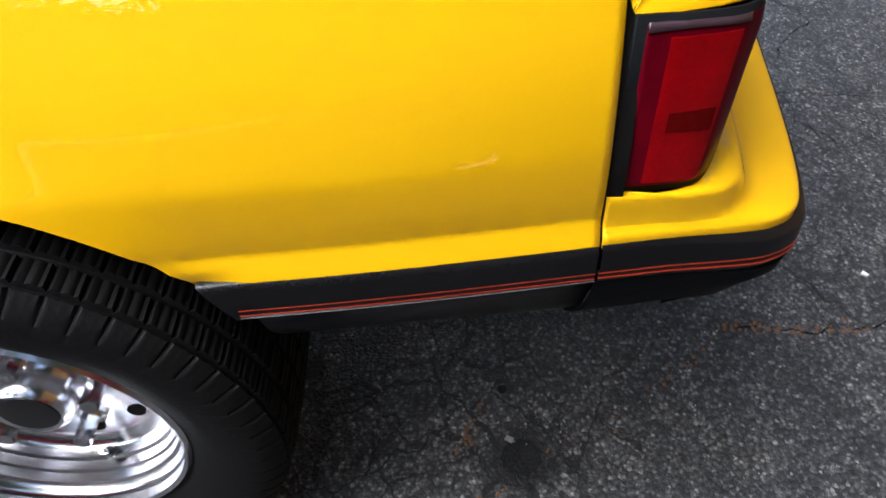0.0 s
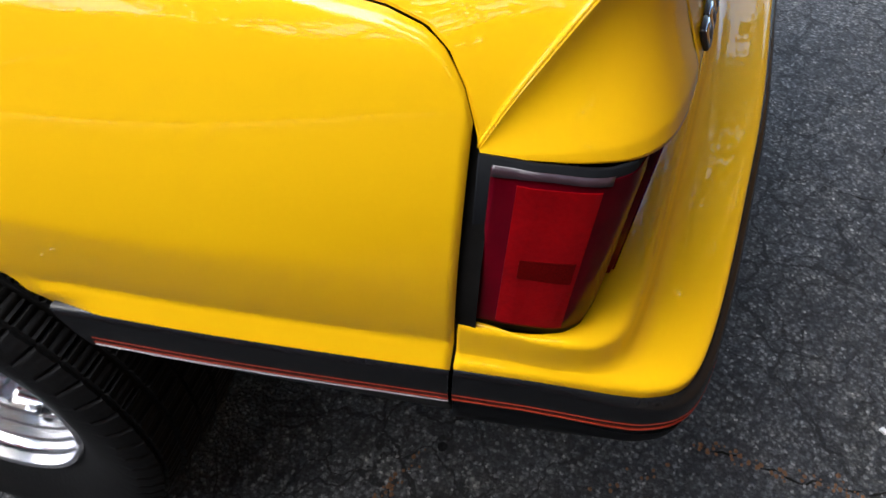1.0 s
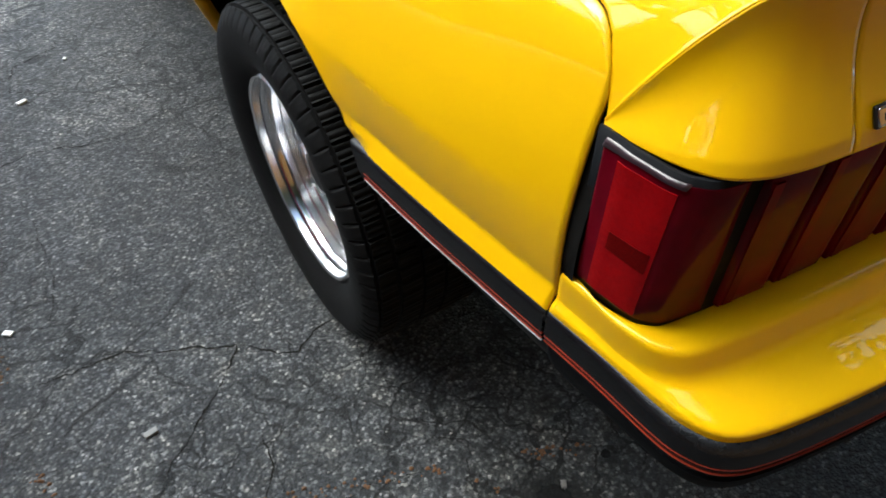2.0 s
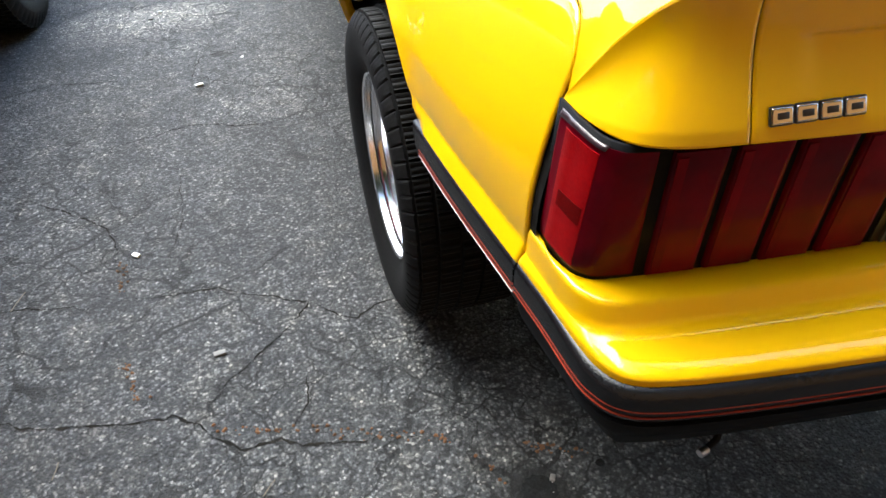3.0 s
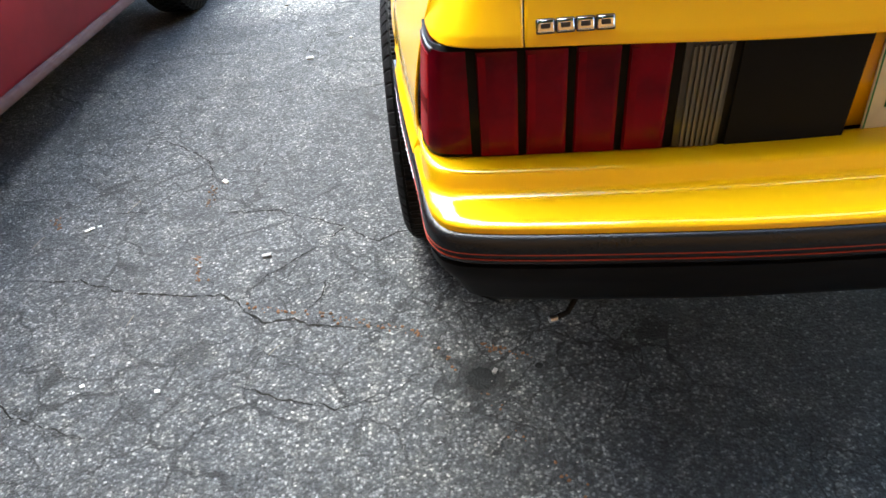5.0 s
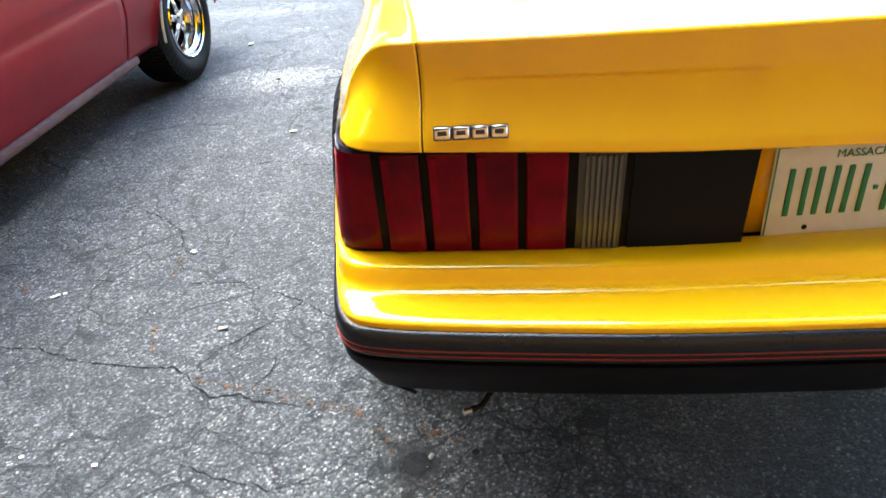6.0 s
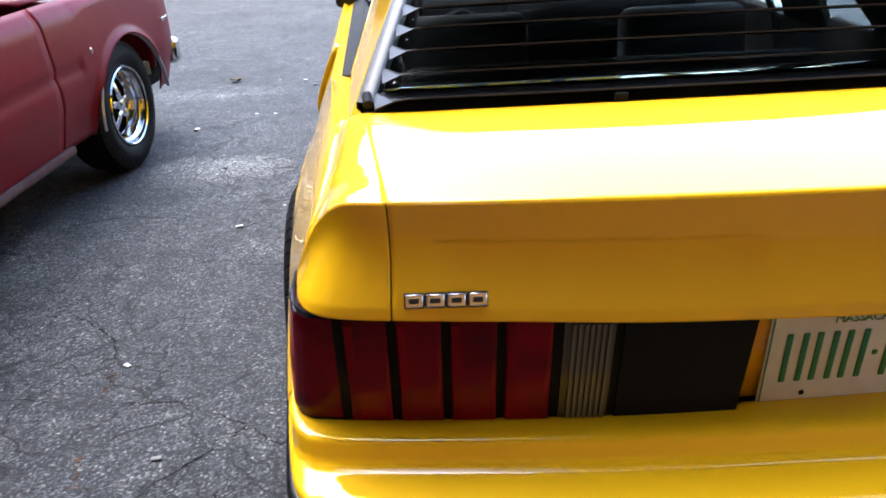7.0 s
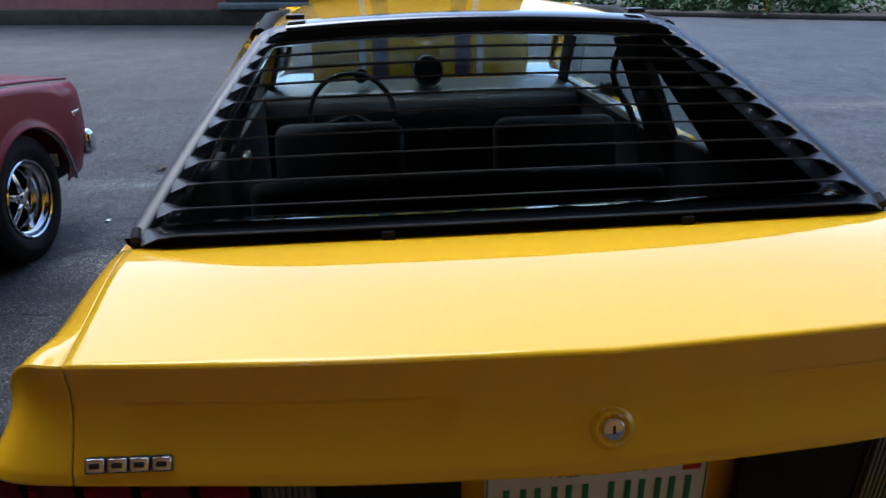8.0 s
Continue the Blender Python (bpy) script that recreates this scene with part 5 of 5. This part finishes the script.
def crack(points, width, seed, label="dark jagged crack in the asphalt"):
    """A jagged crack along plan points, tapering at its ends."""
    rng = random.Random(seed)
    line = []
    for (x0, y0), (x1, y1) in zip(points, points[1:]):
        n = max(2, int(math.hypot(x1 - x0, y1 - y0) / 0.012))
        drift = [0.0, 0.0]
        for k in range(n):
            drift = [0.75 * d + rng.gauss(0, 0.0030) for d in drift]
            line.append((lerp(x0, x1, k / n) + drift[0], lerp(y0, y1, k / n) + drift[1]))
    line.append(points[-1])
    rows = []
    for i, (x, y) in enumerate(line):
        a, b = line[max(i - 1, 0)], line[min(i + 1, len(line) - 1)]
        d = Vector((b[0] - a[0], b[1] - a[1], 0)).normalized()
        side = Vector((-d.y, d.x, 0))
        f = i / (len(line) - 1)
        w = width * min(1.0, 5 * f, 5 * (1 - f)) * rng.choice((0.15, 0.4, 0.7, 1.0, 1.4)) * 0.42
        p = Vector((x, y, 0.0012))
        rows.append([p + side * w, p - Vector((0, 0, 0.0006)), p - side * w])
    return tagged(part("asphalt_crack", sheet(rows), CRACK, smooth=0), label, "crack", kind="structure")


def crumbs(name, places, mat, label, category, size, seed):
    """Loose bits lying about, as one mesh; places are (x, y)."""
    rng = random.Random(seed)
    verts, faces = [], []
    for x, y in places:
        s = size * rng.uniform(0.5, 1.5)
        i = len(verts)
        t = rng.uniform(0, 6.3)
        ring = [(math.cos(t + q) * s * rng.uniform(0.7, 1.2), math.sin(t + q) * s * rng.uniform(0.6, 1.1)) for q in (0, 1.3, 2.6, 3.8, 5.0)]
        verts += [(x + u, y + v, 0.0) for u, v in ring] + [(x + u * 0.6, y + v * 0.6, s * rng.uniform(0.5, 0.9)) for u, v in ring]
        faces += [(i + k, i + (k + 1) % 5, i + 5 + (k + 1) % 5, i + 5 + k) for k in range(5)] + [tuple(i + 5 + k for k in range(5))]
    return tagged(leaf_part(name, (verts, faces), mat), label, category, kind="stuff")


CRACKS = [
    ([(-2.02, 0.72), (-1.82, 0.69), (-1.71, 0.63), (-1.56, 0.60), (-1.40, 0.57), (-1.34, 0.52), (-1.26, 0.44), (-1.18, 0.44), (-1.10, 0.41), (-0.87, 0.36)], 0.008),
    ([(-1.34, 0.55), (-1.28, 0.63), (-1.20, 0.70), (-1.08, 0.83), (-1.28, 0.95), (-1.51, 0.97)], 0.005),
    ([(-1.08, 0.83), (-0.97, 0.74), (-0.86, 0.80)], 0.005),
    ([(-1.11, 0.60), (-1.13, 0.51), (-1.17, 0.44)], 0.004),
    ([(-1.88, 1.56), (-1.72, 1.44), (-1.58, 1.30), (-1.53, 1.10)], 0.006),
    ([(-1.86, 1.04), (-1.77, 1.02), (-1.60, 0.97)], 0.004),
    ([(-1.30, 0.24), (-1.18, 0.18), (-1.05, 0.14), (-0.95, 0.17)], 0.004),
    ([(-1.38, 1.54), (-1.37, 1.26), (-1.42, 1.10)], 0.003),
    ([(0.263, -0.50), (0.25, -0.65), (0.219, -0.85)], 0.005),
    ([(0.141, -0.562), (0.10, -0.61), (0.028, -0.66)], 0.004),
    ([(0.40, -0.60), (0.50, -0.66), (0.622, -0.80)], 0.005),
    ([(-0.471, -0.19), (-0.49, -0.33), (-0.496, -0.50), (-0.44, -0.68)], 0.005),
    ([(-1.20, 2.10), (-1.34, 2.20), (-1.30, 2.36), (-1.10, 2.42)], 0.005),
    ([(-1.6, 1.75), (-1.35, 1.82), (-1.1, 1.74), (-0.98, 1.78)], 0.004),
    ([(-2.1, 2.2), (-1.85, 2.3), (-1.6, 2.25)], 0.004),
    ([(-2.2, 0.25), (-1.95, 0.33), (-1.80, 0.20), (-1.6, 0.12)], 0.004),
]
for n, (points, width) in enumerate(CRACKS):
    crack(points, width, n)
rng = random.Random(21)
rust_places = []
for (x0, y0), (x1, y1), n in (((-1.34, 0.52), (-0.87, 0.36), 60), ((-0.475, -0.22), (-0.496, -0.5), 60), ((-0.87, 0.36), (-0.52, -0.2), 30), ((-1.53, 1.13), (-1.52, 1.0), 25), ((-1.5, 0.75), (-1.46, 0.62), 25), ((-0.6, 0.23), (-0.72, 0.29), 25), ((-1.98, 0.97), (-2.02, 1.02), 20)):
    for _ in range(n):
        f = rng.random()
        rust_places.append((lerp(x0, x1, f) + rng.gauss(0, 0.008), lerp(y0, y1, f) + rng.gauss(0, 0.008)))
crumbs("rust_crumbs", rust_places, RUST, "orange rusty crumbs caught along the cracks", "crumbs", 0.0036, 4)
grit = [(rng.uniform(-3.2, 1.4), rng.uniform(-1.4, 3.6)) for _ in range(4200)]
crumbs("loose_grit", grit, PALE, "pale grit scattered over the asphalt", "grit", 0.0026, 5)
far_grit = [(rng.uniform(-6, 8), rng.uniform(3.6, 12)) for _ in range(700)]
crumbs("loose_gravel", far_grit, PALE, "pale gravel scattered over the far yard", "gravel", 0.006, 6)


def scrap(x, y, long, wide, turn, mat=PAPER, label="small white scrap lying on the asphalt"):
    bm = box((long, wide, wide * 0.5), (0, 0, wide * 0.25), wide * 0.12)
    rr = random.Random(int(x * 1000))
    for v in bm.verts:
        v.co += Vector((rr.uniform(-1, 1), rr.uniform(-1, 1), 0)) * wide * 0.08
    ob = part("scrap", bm, mat)
    ob.location, ob.rotation_euler = (x, y, 0.0005), (0, 0, radians(turn))
    return tagged(ob, label, "scrap", "scraps on the asphalt")


for x, y, a, w, t in ((-1.493, 1.147, 0.022, 0.013, -40), (-1.308, 2.113, 0.03, 0.016, 20), (-1.876, 0.942, 0.03, 0.009, 35), (-1.781, 3.5, 0.035, 0.022, 80), (-1.48, 0.24, 0.012, 0.009, 0), (-1.67, 0.28, 0.010, 0.008, 30), (-1.47, 3.77, 0.022, 0.012, 10), (-1.35, 3.75, 0.02, 0.013, 30), (-1.46, 2.91, 0.018, 0.012, 10), (-0.36, -0.54, 0.013, 0.010, 40), (-1.14, 2.31, 0.015, 0.01, 60), (-1.23, 4.54, 0.03, 0.02, 0), (-1.85, 0.955, 0.012, 0.008, 10)):
    scrap(x, y, a, w, t)
for x, y, a, w, t in ((-1.294, 0.721, 0.026, 0.014, 5), (-0.70, 0.205, 0.014, 0.010, 60), (-1.68, 0.38, 0.012, 0.008, 0), (-1.50, 2.84, 0.02, 0.014, 0), (-1.15, 4.4, 0.03, 0.02, 0)):
    scrap(x, y, a, w, t, PALE, "pale stone chip lying on the asphalt")
for n, (x, y, r, t) in enumerate(((-1.77, 1.05, 0.035, 70), (-2.02, 0.9, 0.03, 75), (-1.22, 0.34, 0.02, 50), (-1.62, 0.5, 0.02, 80))):
    c0, d0 = Vector((x, y, 0.002)), Vector((math.cos(radians(t)), math.sin(radians(t)), 0))
    stalk = part("dry_stalk", tube(spline([c0 - d0 * r, c0 + Vector((0.004, 0.003, 0.004)), c0 + d0 * r], 6), 0.0011, 5), TWIG)
    tagged(stalk, "thin dry straw stalk on the asphalt", "stalk", "stalks on the asphalt")
rng = random.Random(8)
curl = [[Vector((-1.73 + 0.028 * (i - 2) * (1 - 0.4 * abs(j - 1)), 4.62 + 0.03 * (j - 1), 0.002 + 0.005 * abs(i - 2) + 0.012 * abs(j - 1) + rng.uniform(0, 0.010))) for i in range(5)] for j in range(3)]
leaf = part("dead_leaf", sheet(curl), DRY, thick=0.001)
tagged(leaf, "curled brown dead leaf on the asphalt", "leaf")

# small oil spots on the asphalt
OIL = material("dark_oil", (0.006, 0.006, 0.0065), 0.7, other=(0.018, 0.018, 0.019), gloss=0.12, grain=1.2, grain_size=150, patch_size=30, bump=0.002, bump_size=170)
for n, (x, y, r) in enumerate(((-0.734, 0.187, 0.034), (-0.60, 0.21, 0.009))):
    rng = random.Random(n + 70)
    rim = [r * (1 + 0.09 * math.sin(3 * a + n) + rng.uniform(-0.06, 0.06)) for a in range(28)]
    bm = bmesh.new()
    bm.faces.new([bm.verts.new((q * math.cos(2 * math.pi * k / 28), q * math.sin(2 * math.pi * k / 28), 0)) for k, q in enumerate(rim)])
    spot = part("oil_spot", bm, OIL, smooth=0)
    spot.location = (x, y, 0.0015)
    tagged(spot, "round dark oil spot soaked into the asphalt", "stain", kind="structure")
